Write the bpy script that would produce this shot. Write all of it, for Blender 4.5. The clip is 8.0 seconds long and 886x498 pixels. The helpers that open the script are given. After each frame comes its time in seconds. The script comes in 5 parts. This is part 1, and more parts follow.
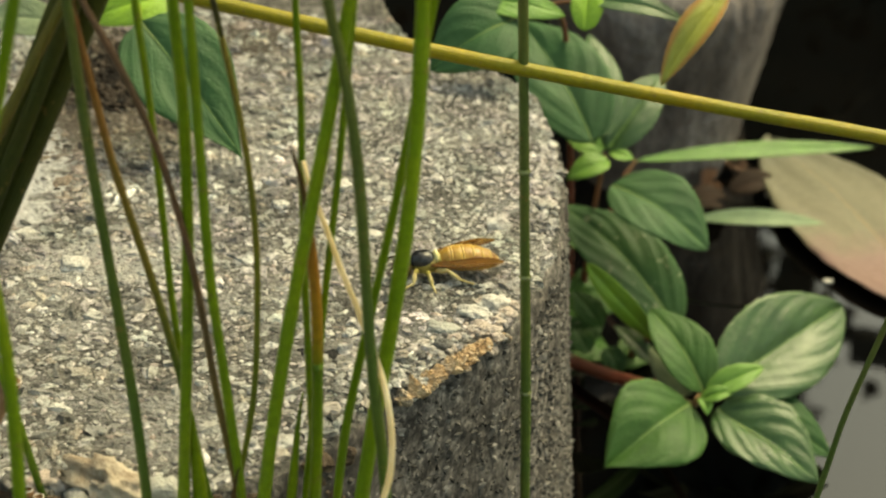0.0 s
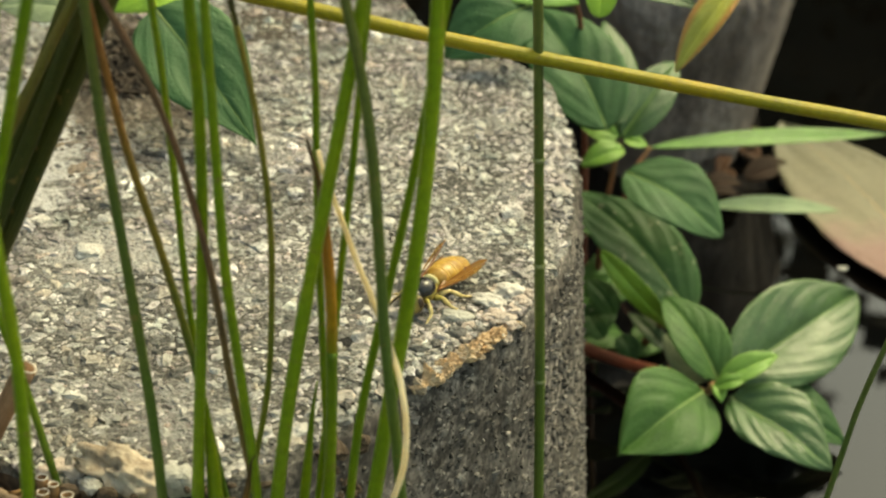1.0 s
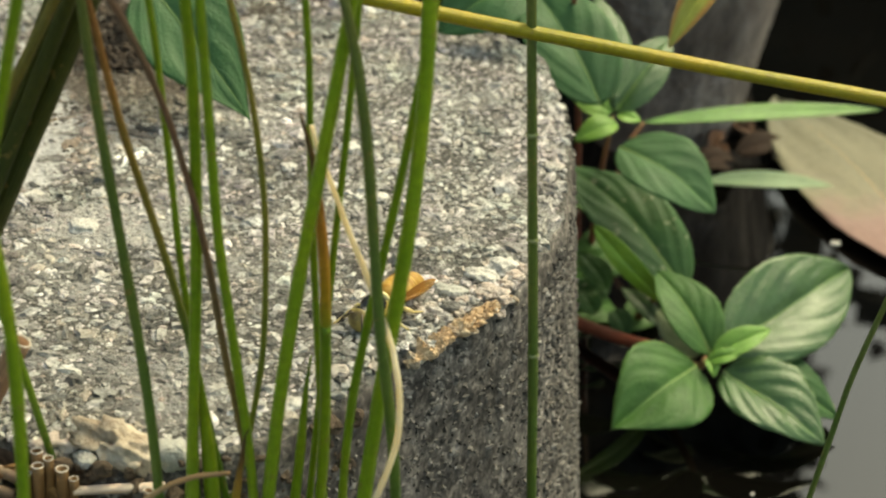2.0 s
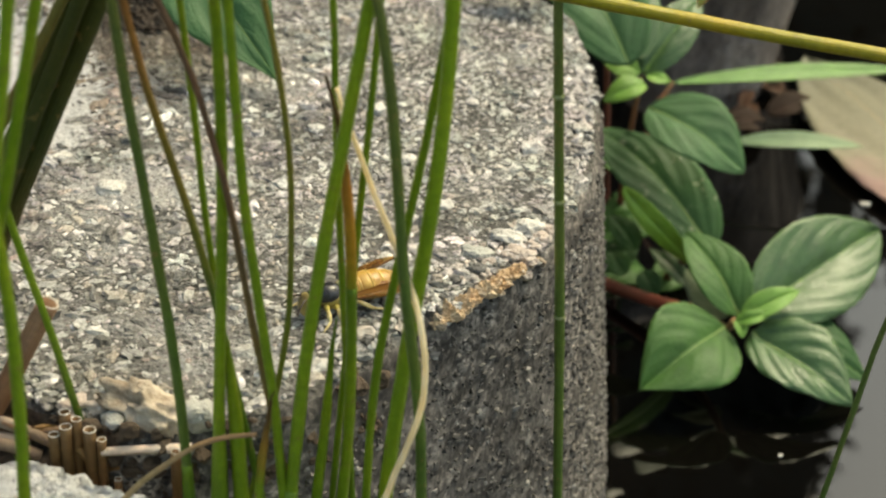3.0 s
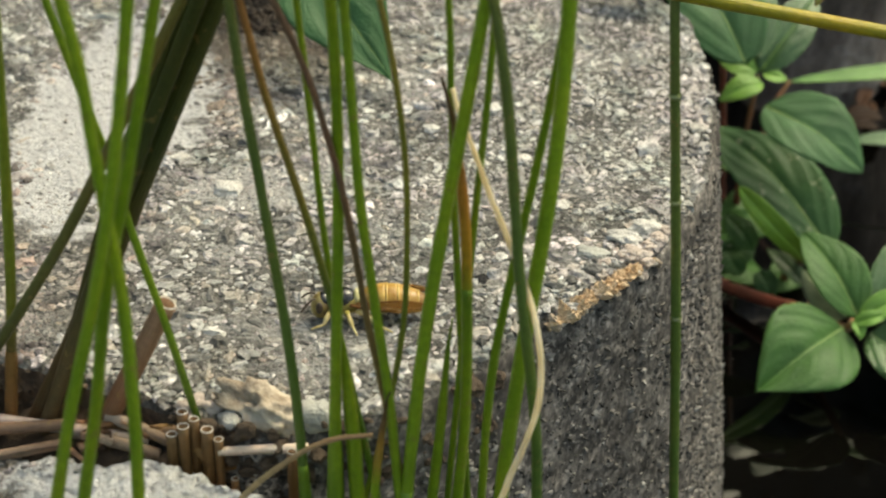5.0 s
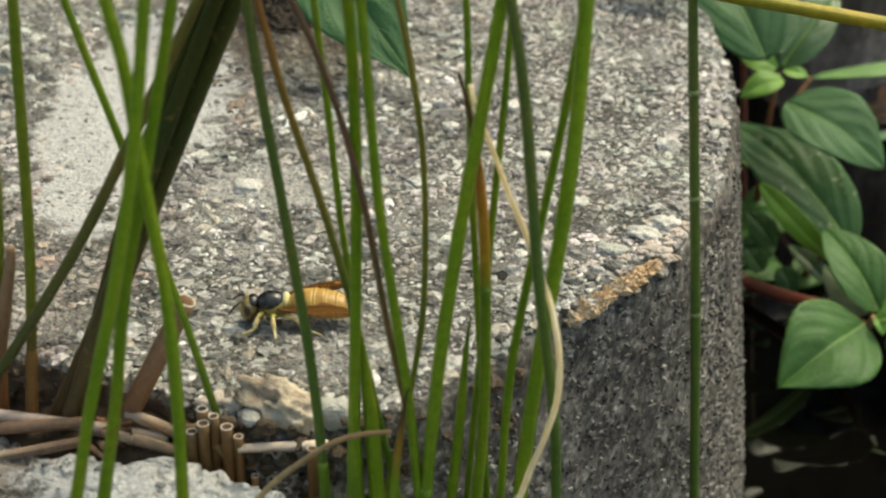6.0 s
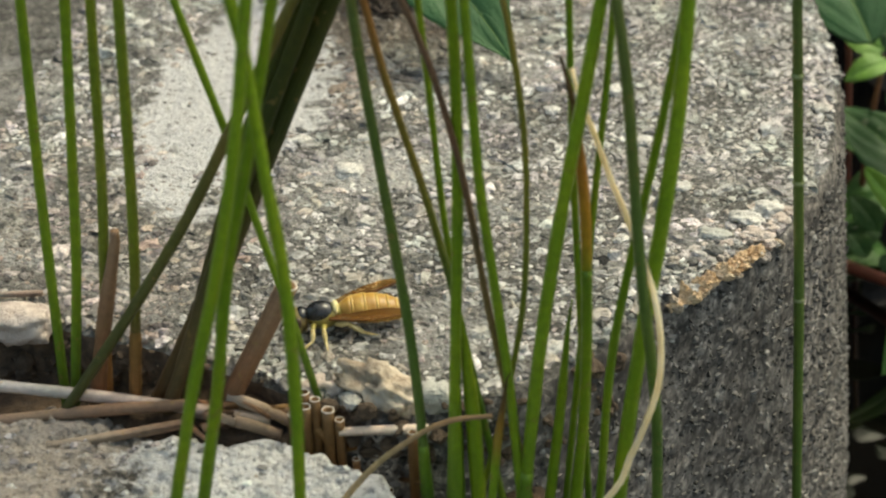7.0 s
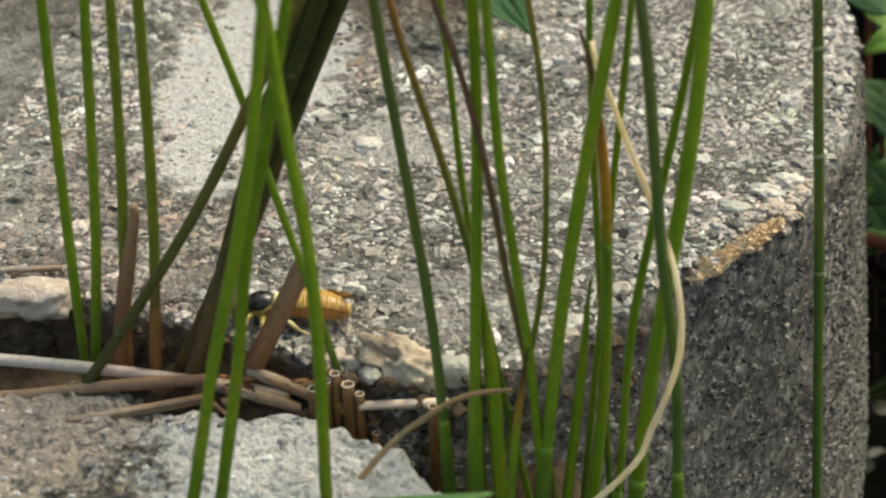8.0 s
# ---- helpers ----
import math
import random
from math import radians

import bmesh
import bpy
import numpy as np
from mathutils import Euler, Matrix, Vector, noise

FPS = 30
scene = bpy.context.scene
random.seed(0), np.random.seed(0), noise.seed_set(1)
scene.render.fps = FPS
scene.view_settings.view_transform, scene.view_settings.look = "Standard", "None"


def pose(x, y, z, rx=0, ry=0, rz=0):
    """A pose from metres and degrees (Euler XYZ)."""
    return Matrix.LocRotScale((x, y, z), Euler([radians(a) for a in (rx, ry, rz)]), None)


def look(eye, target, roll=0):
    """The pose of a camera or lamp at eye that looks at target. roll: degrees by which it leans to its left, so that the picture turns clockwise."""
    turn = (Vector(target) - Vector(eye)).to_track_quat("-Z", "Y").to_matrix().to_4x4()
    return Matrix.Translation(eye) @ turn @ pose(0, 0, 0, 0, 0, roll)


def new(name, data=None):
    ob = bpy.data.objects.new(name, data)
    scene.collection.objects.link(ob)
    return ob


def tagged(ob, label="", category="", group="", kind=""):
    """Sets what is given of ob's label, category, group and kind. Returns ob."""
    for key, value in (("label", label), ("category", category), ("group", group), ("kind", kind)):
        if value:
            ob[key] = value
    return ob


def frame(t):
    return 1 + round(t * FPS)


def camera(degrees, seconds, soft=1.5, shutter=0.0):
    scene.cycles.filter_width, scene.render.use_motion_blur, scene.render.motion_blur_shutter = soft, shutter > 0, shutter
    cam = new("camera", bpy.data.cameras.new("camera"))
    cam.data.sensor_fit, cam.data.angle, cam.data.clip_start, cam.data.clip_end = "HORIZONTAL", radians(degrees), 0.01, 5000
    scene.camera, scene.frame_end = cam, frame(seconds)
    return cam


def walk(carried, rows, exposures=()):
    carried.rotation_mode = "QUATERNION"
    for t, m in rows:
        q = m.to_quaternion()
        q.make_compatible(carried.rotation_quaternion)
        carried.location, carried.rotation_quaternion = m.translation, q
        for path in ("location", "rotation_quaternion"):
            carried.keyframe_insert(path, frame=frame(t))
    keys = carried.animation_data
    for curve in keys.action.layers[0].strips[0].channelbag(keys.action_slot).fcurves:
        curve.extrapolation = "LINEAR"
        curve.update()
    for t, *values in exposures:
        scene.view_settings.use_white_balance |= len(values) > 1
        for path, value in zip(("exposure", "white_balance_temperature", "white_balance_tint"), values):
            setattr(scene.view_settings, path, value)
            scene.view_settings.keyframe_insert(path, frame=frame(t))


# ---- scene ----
cam = camera(24, 8.0, soft=2.15)
cam.data.dof.use_dof, cam.data.dof.focus_distance, cam.data.dof.aperture_fstop = True, 0.36, 34.0
PATH = [
    (0.0, look((0.0030, -0.3360, 0.1777), (0.0065, -0.0134, 0.0179), 2.06)),
    (0.2, look((0.0030, -0.3359, 0.1779), (0.0076, -0.0144, 0.0160), 2.23)),
    (0.3, look((0.0030, -0.3359, 0.1781), (0.0067, -0.0146, 0.0157), 2.20)),
    (0.5, look((0.0029, -0.3359, 0.1783), (0.0003, -0.0143, 0.0164), 1.77)),
    (0.7, look((0.0029, -0.3358, 0.1783), (0.0034, -0.0145, 0.0158), 1.99)),
    (0.8, look((0.0029, -0.3357, 0.1783), (0.0034, -0.0148, 0.0152), 1.97)),
    (1.0, look((0.0028, -0.3356, 0.1783), (0.0041, -0.0143, 0.0160), 1.98)),
    (1.2, look((0.0028, -0.3358, 0.1784), (0.0051, -0.0149, 0.0152), 2.05)),
    (2.3, look((0.0029, -0.3366, 0.1786), (0.0054, -0.0175, 0.0119), 2.07)),
    (2.5, look((0.0029, -0.3367, 0.1787), (0.0045, -0.0182, 0.0109), 1.99)),
    (2.7, look((0.0033, -0.3365, 0.1788), (0.0040, -0.0196, 0.0081), 1.93)),
    (3.0, look((0.0038, -0.3363, 0.1790), (0.0010, -0.0203, 0.0066), 1.64)),
    (3.2, look((0.0043, -0.3362, 0.1792), (-0.0009, -0.0207, 0.0058), 1.53)),
    (3.5, look((0.0050, -0.3360, 0.1794), (-0.0074, -0.0222, 0.0034), 1.03)),
    (3.7, look((0.0048, -0.3360, 0.1793), (-0.0087, -0.0228, 0.0024), 0.84)),
    (4.0, look((0.0046, -0.3360, 0.1791), (-0.0139, -0.0231, 0.0020), 0.27)),
    (4.1, look((0.0059, -0.3354, 0.1792), (-0.0197, -0.0232, 0.0018), -0.07)),
    (4.2, look((0.0053, -0.3356, 0.1791), (-0.0134, -0.0220, 0.0032), 0.47)),
    (4.5, look((0.0037, -0.3362, 0.1787), (-0.0141, -0.0227, 0.0026), 0.35)),
    (4.8, look((0.0035, -0.3359, 0.1789), (-0.0176, -0.0214, 0.0049), 0.05)),
    (5.0, look((0.0034, -0.3357, 0.1790), (-0.0189, -0.0207, 0.0062), -0.05)),
    (5.2, look((0.0038, -0.3362, 0.1790), (-0.0192, -0.0208, 0.0069), -0.15)),
    (6.3, look((0.0043, -0.3360, 0.1786), (-0.0241, -0.0219, 0.0049), -0.96)),
    (6.5, look((0.0043, -0.3363, 0.1785), (-0.0267, -0.0227, 0.0045), -1.34)),
    (6.7, look((0.0043, -0.3361, 0.1785), (-0.0330, -0.0228, 0.0052), -1.71)),
    (6.9, look((0.0043, -0.3359, 0.1786), (-0.0360, -0.0233, 0.0046), -1.80)),
    (7.0, look((0.0043, -0.3358, 0.1786), (-0.0395, -0.0242, 0.0037), -2.03)),
    (7.1, look((0.0042, -0.3360, 0.1785), (-0.0368, -0.0248, 0.0022), -1.90)),
    (7.3, look((0.0041, -0.3362, 0.1784), (-0.0419, -0.0250, 0.0033), -2.52)),
    (7.5, look((0.0039, -0.3364, 0.1782), (-0.0407, -0.0256, 0.0021), -2.60)),
    (7.7, look((0.0039, -0.3361, 0.1783), (-0.0433, -0.0267, 0.0004), -2.74)),
    (7.9, look((0.0039, -0.3357, 0.1784), (-0.0416, -0.0262, 0.0002), -2.46)),
    (8.0, look((0.0039, -0.3355, 0.1784), (-0.0427, -0.0265, -0.0003), -2.50)),
]
walk(cam, PATH, exposures=((0.0, -0.19, 9800, -12), (1.0, -0.11, 9400, -12), (2.5, -0.06, 8050, -7), (3.0, -0.06, 7950, -5), (4.5, -0.12, 7750, -5), (6.5, -0.24, 7450, -6), (8.0, -0.24, 7500, -4)))

# ---------- world and light ----------
SUN_EL, SUN_AZ = radians(58), radians(45)      # azimuth from +y towards +x: over the water, behind thin cloud
world = bpy.data.worlds.new("sky")
scene.world = world
world.use_nodes = True
wn = world.node_tree.nodes
sky = wn.new("ShaderNodeTexSky")
sky.sky_type, sky.sun_disc = "NISHITA", False
sky.sun_elevation, sky.sun_rotation = SUN_EL, SUN_AZ
sky.air_density, sky.dust_density, sky.ozone_density = 1.0, 5.0, 1.0
wn["Background"].inputs["Strength"].default_value = 0.33
world.node_tree.links.new(sky.outputs[0], wn["Background"].inputs["Color"])
sun_data = bpy.data.lights.new("sun", "SUN")
sun_data.energy, sun_data.angle, sun_data.color = 1.6, radians(16), (1.0, 0.95, 0.86)
sun = new("sun", sun_data)
sun.matrix_world = look((math.sin(SUN_AZ) * math.cos(SUN_EL), math.cos(SUN_AZ) * math.cos(SUN_EL), math.sin(SUN_EL)), (0, 0, 0))
scene.view_settings.exposure = 0.0

MM = 0.001


# ---------- materials ----------
class Mat:
    """A small builder for node materials."""

    def __init__(self, name, rough=0.7, spec=0.4):
        self.m = bpy.data.materials.new(name)
        self.m.use_nodes = True
        self.t = self.m.node_tree
        self.b = self.t.nodes["Principled BSDF"]
        self.b.inputs["Roughness"].default_value = rough
        self.b.inputs["Specular IOR Level"].default_value = spec

    def n(self, kind, **values):
        node = self.t.nodes.new(kind)
        for key, value in values.items():
            node.inputs[key.replace("_", " ")].default_value = value
        return node

    def link(self, a, b):
        self.t.links.new(a, b)
        return self

    def coords(self, out="Object"):
        return self.n("ShaderNodeTexCoord").outputs[out]

    def noise(self, scale, detail=4.0, rough=0.55, vec=None, distort=0.0):
        node = self.n("ShaderNodeTexNoise", Scale=scale, Detail=detail, Roughness=rough, Distortion=distort)
        self.link(vec or self.coords(), node.inputs["Vector"])
        return node.outputs["Fac"]

    def voronoi(self, scale, out="Distance", vec=None, feature="F1"):
        node = self.n("ShaderNodeTexVoronoi", Scale=scale)
        node.feature = feature
        self.link(vec or self.coords(), node.inputs["Vector"])
        return node.outputs[out]

    def ramp(self, fac, stops):
        node = self.n("ShaderNodeValToRGB")
        el = node.color_ramp.elements
        while len(el) < len(stops):
            el.new(0.5)
        for e, (p, c) in zip(el, stops):
            e.position = p
            e.color = (*c, 1) if len(c) == 3 else c
        self.link(fac, node.inputs["Fac"])
        return node.outputs["Color"]

    def mix(self, fac, a, b, blend="MIX"):
        node = self.n("ShaderNodeMix")
        node.data_type, node.blend_type = "RGBA", blend
        for value, slot in ((fac, 0), (a, 6), (b, 7)):
            if isinstance(value, (int, float)):
                node.inputs[slot].default_value = value
            elif isinstance(value, tuple):
                node.inputs[slot].default_value = (*value, 1)
            else:
                self.link(value, node.inputs[slot])
        return node.outputs[2]

    def math(self, op, a, b=0.0, c=0.0):
        node = self.n("ShaderNodeMath")
        node.operation = op
        for value, slot in ((a, 0), (b, 1), (c, 2)):
            if isinstance(value, (int, float)):
                node.inputs[slot].default_value = value
            else:
                self.link(value, node.inputs[slot])
        return node.outputs[0]

    def color(self, c):
        if isinstance(c, tuple):
            self.b.inputs["Base Color"].default_value = (*c, 1)
        else:
            self.link(c, self.b.inputs["Base Color"])
        return self

    def bump(self, *heights):
        last = None
        for h, dist in heights:
            node = self.n("ShaderNodeBump", Distance=dist, Strength=1.0)
            self.link(h, node.inputs["Height"])
            if last:
                self.link(last, node.inputs["Normal"])
            last = node.outputs["Normal"]
        self.link(last, self.b.inputs["Normal"])
        return self

    def translucent(self, amount, color):
        tr = self.n("ShaderNodeBsdfTranslucent")
        if isinstance(color, tuple):
            tr.inputs["Color"].default_value = (*color, 1)
        else:
            self.link(color, tr.inputs["Color"])
        mx = self.n("ShaderNodeMixShader")
        mx.inputs[0].default_value = amount
        self.link(self.b.outputs[0], mx.inputs[1]).link(tr.outputs[0], mx.inputs[2])
        self.link(mx.outputs[0], self.t.nodes["Material Output"].inputs["Surface"])
        return self


def patch_mask(k, centre, size):
    """1 inside a ragged patch of the given half-sizes, 0 outside."""
    mp = k.n("ShaderNodeMapping")
    mp.inputs["Location"].default_value = tuple(-a / b for a, b in zip(centre, size))
    mp.inputs["Scale"].default_value = tuple(1 / b for b in size)
    k.link(k.coords(), mp.inputs["Vector"])
    far = k.n("ShaderNodeVectorMath")
    far.operation = "LENGTH"
    k.link(mp.outputs[0], far.inputs[0])
    wob = k.math("MULTIPLY_ADD", k.noise(110, 5, 0.7), 1.3, far.outputs["Value"])
    cl = k.n("ShaderNodeClamp")
    k.link(k.math("MULTIPLY", k.math("SUBTRACT", 1.7, wob), 7.0), cl.inputs["Value"])
    return cl.outputs[0]


def concrete(name, dark, mid, light, patches=(), cover=0.85, coarse_mix=0.5, pit=420, smooth_cement=False, raw=0.0):
    k = Mat(name, 0.85, 0.35)
    big = k.noise(38, 5, 0.6)
    c = k.ramp(big, [(0.28, dark), (0.5, mid), (0.72, light)])
    grain = k.voronoi(1150, "Color")
    sep = k.n("ShaderNodeSeparateColor")
    k.link(grain, sep.inputs[0])
    g = k.ramp(sep.outputs[0], [(0.0, (0.25, 0.24, 0.23)), (0.45, (0.72, 0.7, 0.68)), (0.8, (1.0, 0.98, 0.95)), (1.0, (1.7, 1.65, 1.55))])
    c = k.mix(0.75, c, g, "MULTIPLY")
    coarse = k.n("ShaderNodeSeparateColor")
    warped = k.n("ShaderNodeMix")
    warped.data_type, warped.blend_type = "RGBA", "ADD"
    warped.inputs[0].default_value = 0.0016
    nz = k.n("ShaderNodeTexNoise", Scale=700.0, Detail=3.0)
    k.link(k.coords(), nz.inputs["Vector"]).link(k.coords(), warped.inputs[6]).link(nz.outputs["Color"], warped.inputs[7])
    k.link(k.voronoi(430, "Color", warped.outputs[2]), coarse.inputs[0])
    c = k.mix(coarse_mix, c, k.ramp(coarse.outputs[0], [(0.0, (0.35, 0.34, 0.32)), (0.3, (0.75, 0.74, 0.7)), (0.7, (1.0, 1.0, 0.97)), (0.86, (1.5, 1.48, 1.42)), (1.0, (2.3, 2.25, 2.1))]), "MULTIPLY")
    fine = k.noise(2600, 3, 0.6)
    c = k.mix(0.5, c, k.ramp(fine, [(0.3, (0.45, 0.45, 0.45)), (0.7, (1.35, 1.35, 1.35))]), "MULTIPLY")
    if smooth_cement:
        thin = k.n("ShaderNodeMapping")
        thin.inputs["Location"].default_value = (0.3, 0.7, 0.0)
        k.link(k.coords(), thin.inputs["Vector"])
        c = k.mix(k.ramp(k.noise(48, 4, 0.6, thin.outputs[0]), [(0.52, (0, 0, 0)), (0.64, (0.6, 0.6, 0.6))]), c, k.mix(0.6, (0.46, 0.45, 0.432), k.ramp(k.noise(520, 5, 0.7), [(0.36, (0.4, 0.39, 0.38)), (0.5, (1.0, 1.0, 1.0)), (0.7, (1.25, 1.25, 1.22))]), "MULTIPLY"))
    for centre, size, tint in patches:
        rough = k.ramp(k.noise(pit, 5, 0.7), [(0.31 + raw, (0.16, 0.155, 0.15)), (0.37 + raw, (0.75, 0.74, 0.73)), (0.5, (0.98, 0.98, 0.97)), (0.7, (1.15, 1.15, 1.13))])
        c = k.mix(k.math("MULTIPLY", patch_mask(k, centre, size), cover), c, k.mix(0.75, tint, rough, "MULTIPLY"))
    k.color(c)
    k.bump((k.voronoi(1150), 0.0009), (k.noise(900, 4, 0.65), 0.0012), (fine, 0.0005))
    return k.m


CONCRETE = concrete("weathered_concrete", (0.11, 0.105, 0.097), (0.21, 0.202, 0.19), (0.35, 0.34, 0.325),
                    [((-0.090, 0.046, 0.0), (0.019, 0.056, 0.02), (0.68, 0.668, 0.66)), ((-0.058, 0.012, 0.0), (0.013, 0.010, 0.01), (0.45, 0.435, 0.415)),
                     # brown litter soil behind the leaf, with plant shade painted in
                     ((-0.066, 0.108, 0.0), (0.019, 0.042, 0.02), (0.105, 0.083, 0.064)), ((-0.036, 0.136, 0.0), (0.015, 0.016, 0.02), (0.09, 0.072, 0.055)), ((-0.066, 0.118, 0.0), (0.013, 0.020, 0.02), (0.06, 0.048, 0.036))], cover=0.93, smooth_cement=True)
def side_face():
    """Side of the slab, darker in tone than its top: salt-and-pepper sand, dark pits."""
    k = Mat("side_concrete", 0.85, 0.35)
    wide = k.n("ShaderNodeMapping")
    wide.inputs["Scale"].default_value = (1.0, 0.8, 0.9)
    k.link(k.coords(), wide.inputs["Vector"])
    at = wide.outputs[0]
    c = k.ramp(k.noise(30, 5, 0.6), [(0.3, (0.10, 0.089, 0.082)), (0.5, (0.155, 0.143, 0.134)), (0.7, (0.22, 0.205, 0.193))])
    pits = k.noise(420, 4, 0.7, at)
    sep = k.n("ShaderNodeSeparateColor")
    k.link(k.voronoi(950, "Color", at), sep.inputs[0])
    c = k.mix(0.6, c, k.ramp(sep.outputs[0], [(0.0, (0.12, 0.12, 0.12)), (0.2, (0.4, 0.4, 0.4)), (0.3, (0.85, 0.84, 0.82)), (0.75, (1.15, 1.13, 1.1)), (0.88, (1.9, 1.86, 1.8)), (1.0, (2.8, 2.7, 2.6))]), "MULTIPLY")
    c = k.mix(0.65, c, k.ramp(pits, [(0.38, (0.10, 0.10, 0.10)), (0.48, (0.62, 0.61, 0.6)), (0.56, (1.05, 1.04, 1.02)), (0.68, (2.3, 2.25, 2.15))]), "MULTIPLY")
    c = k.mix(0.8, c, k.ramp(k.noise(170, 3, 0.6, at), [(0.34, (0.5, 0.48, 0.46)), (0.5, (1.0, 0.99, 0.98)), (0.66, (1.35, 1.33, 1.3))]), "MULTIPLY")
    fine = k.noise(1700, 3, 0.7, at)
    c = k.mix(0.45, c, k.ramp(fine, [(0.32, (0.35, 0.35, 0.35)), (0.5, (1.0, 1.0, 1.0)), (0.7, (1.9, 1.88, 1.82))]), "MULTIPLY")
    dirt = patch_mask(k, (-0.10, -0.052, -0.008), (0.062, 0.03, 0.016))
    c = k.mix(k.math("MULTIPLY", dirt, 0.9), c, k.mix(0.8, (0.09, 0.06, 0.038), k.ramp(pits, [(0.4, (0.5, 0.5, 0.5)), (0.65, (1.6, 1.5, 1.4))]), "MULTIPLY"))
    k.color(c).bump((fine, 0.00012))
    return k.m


SIDE_FACE = side_face()
ROCK = concrete("lichen_concrete", (0.14, 0.125, 0.112), (0.26, 0.235, 0.21), (0.40, 0.37, 0.335),
                [((-0.108, -0.080, -0.006), (0.030, 0.026, 0.014), (0.46, 0.40, 0.345)), ((-0.055, -0.084, -0.006), (0.032, 0.021, 0.014), (0.74, 0.73, 0.72))], 0.88, 0.9, 480, raw=0.0)


def stone_mat(name, per_object):
    k = Mat(name, 0.6, 0.45)
    if per_object:
        r = k.n("ShaderNodeObjectInfo").outputs["Random"]
    else:
        r = k.n("ShaderNodeNewGeometry").outputs["Random Per Island"]
    c = k.ramp(r, [(0.0, (0.11, 0.106, 0.10)), (0.22, (0.255, 0.247, 0.235)), (0.45, (0.372, 0.362, 0.35)), (0.56, (0.45, 0.392, 0.335)),
                   (0.64, (0.43, 0.42, 0.405)), (0.86, (0.51, 0.498, 0.485)), (1.0, (0.66, 0.645, 0.625))])
    c = k.mix(0.8, c, k.ramp(k.noise(38, 5, 0.6), [(0.28, (0.6, 0.585, 0.575)), (0.5, (1.22, 1.2, 1.18)), (0.72, (1.7, 1.68, 1.66))]), "MULTIPLY")
    if not per_object:
        # first pale patch paints stronger light on the slab's right rear
        for centre, size in (((0.014, 0.066, 0.0), (0.026, 0.066, 0.02)), ((-0.052, 0.012, 0.0), (0.014, 0.012, 0.01)), ((-0.012, 0.020, 0.0), (0.013, 0.016, 0.01))):
            c = k.mix(k.math("MULTIPLY", patch_mask(k, centre, size), 0.45), c, (0.62, 0.59, 0.55))
    c = k.mix(0.9, c, k.ramp(k.noise(105, 4, 0.6), [(0.32, (0.62, 0.6, 0.58)), (0.5, (1.0, 0.99, 0.98)), (0.68, (1.32, 1.32, 1.3))]), "MULTIPLY")
    c = k.mix(1.0, c, k.ramp(k.noise(62, 4, 0.6), [(0.36, (0.94, 1.02, 0.97)), (0.5, (1.0, 1.0, 1.0)), (0.64, (1.07, 0.985, 1.04))]), "MULTIPLY")
    # brown soil mark, deepened to paint plant shade behind the leaf
    shade_stain = patch_mask(k, (-0.068, 0.094, 0.0), (0.024, 0.05, 0.02))
    c = k.mix(k.math("MULTIPLY", shade_stain, 0.95), c, (0.52, 0.47, 0.41), "MULTIPLY")
    c = k.mix(k.math("MULTIPLY", patch_mask(k, (-0.100, -0.018, 0.0), (0.028, 0.034, 0.02)), 0.8), c, (0.72, 0.65, 0.62), "MULTIPLY")
    v = k.noise(900, 4, 0.65)
    c = k.mix(0.7, c, k.ramp(v, [(0.34, (0.38, 0.36, 0.34)), (0.6, (1.2, 1.2, 1.2))]), "MULTIPLY")
    k.color(c).bump((v, 0.0007), (k.noise(2600, 3, 0.6), 0.0004))
    return k.m


def grit_mat():
    k = Mat("side_grit", 0.8, 0.35)
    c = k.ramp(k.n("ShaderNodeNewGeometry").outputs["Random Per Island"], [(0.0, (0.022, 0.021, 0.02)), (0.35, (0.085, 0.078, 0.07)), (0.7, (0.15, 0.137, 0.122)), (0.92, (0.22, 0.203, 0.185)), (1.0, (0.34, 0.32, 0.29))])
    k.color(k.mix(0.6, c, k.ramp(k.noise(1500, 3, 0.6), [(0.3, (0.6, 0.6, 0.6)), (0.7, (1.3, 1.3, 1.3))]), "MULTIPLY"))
    return k.m


STONE_SIDE = grit_mat()
STONE_OB, STONE_ISL = stone_mat("aggregate_stone", True), stone_mat("aggregate_gravel", False)


def plain_stone(name, a, b, rough=0.6, scale=300):
    k = Mat(name, rough, 0.4)
    v = k.noise(scale, 5, 0.65)
    k.color(k.ramp(v, [(0.3, a), (0.68, b)])).bump((v, 0.001), (k.noise(2200, 3, 0.6), 0.0003))
    return k.m


PEBBLE = plain_stone("tan_pebble", (0.22, 0.15, 0.095), (0.64, 0.55, 0.43), 0.6, 200)
RUBBLE = plain_stone("brown_rubble", (0.03, 0.019, 0.011), (0.14, 0.10, 0.068), 0.9, 260)
PINK_STONE = plain_stone("pinkish_stone", (0.36, 0.28, 0.23), (0.66, 0.57, 0.5))
WHITE_STONE = plain_stone("white_stone", (0.40, 0.375, 0.34), (0.74, 0.71, 0.65))
GLASSY = plain_stone("grey_quartz", (0.34, 0.335, 0.30), (0.50, 0.49, 0.44), 0.5, 240)
OCHRE = plain_stone("ochre_break", (0.42, 0.24, 0.105), (0.80, 0.63, 0.43), 0.75, 300)
PIT_SHADE = plain_stone("black_pit_shade", (0.005, 0.005, 0.005), (0.018, 0.017, 0.016), 0.85, 500)
LITTER = plain_stone("dark_leaf_litter", (0.012, 0.009, 0.007), (0.085, 0.06, 0.042), 0.9, 120)
SOIL = plain_stone("dark_soil", (0.018, 0.012, 0.007), (0.09, 0.056, 0.032), 0.95, 320)
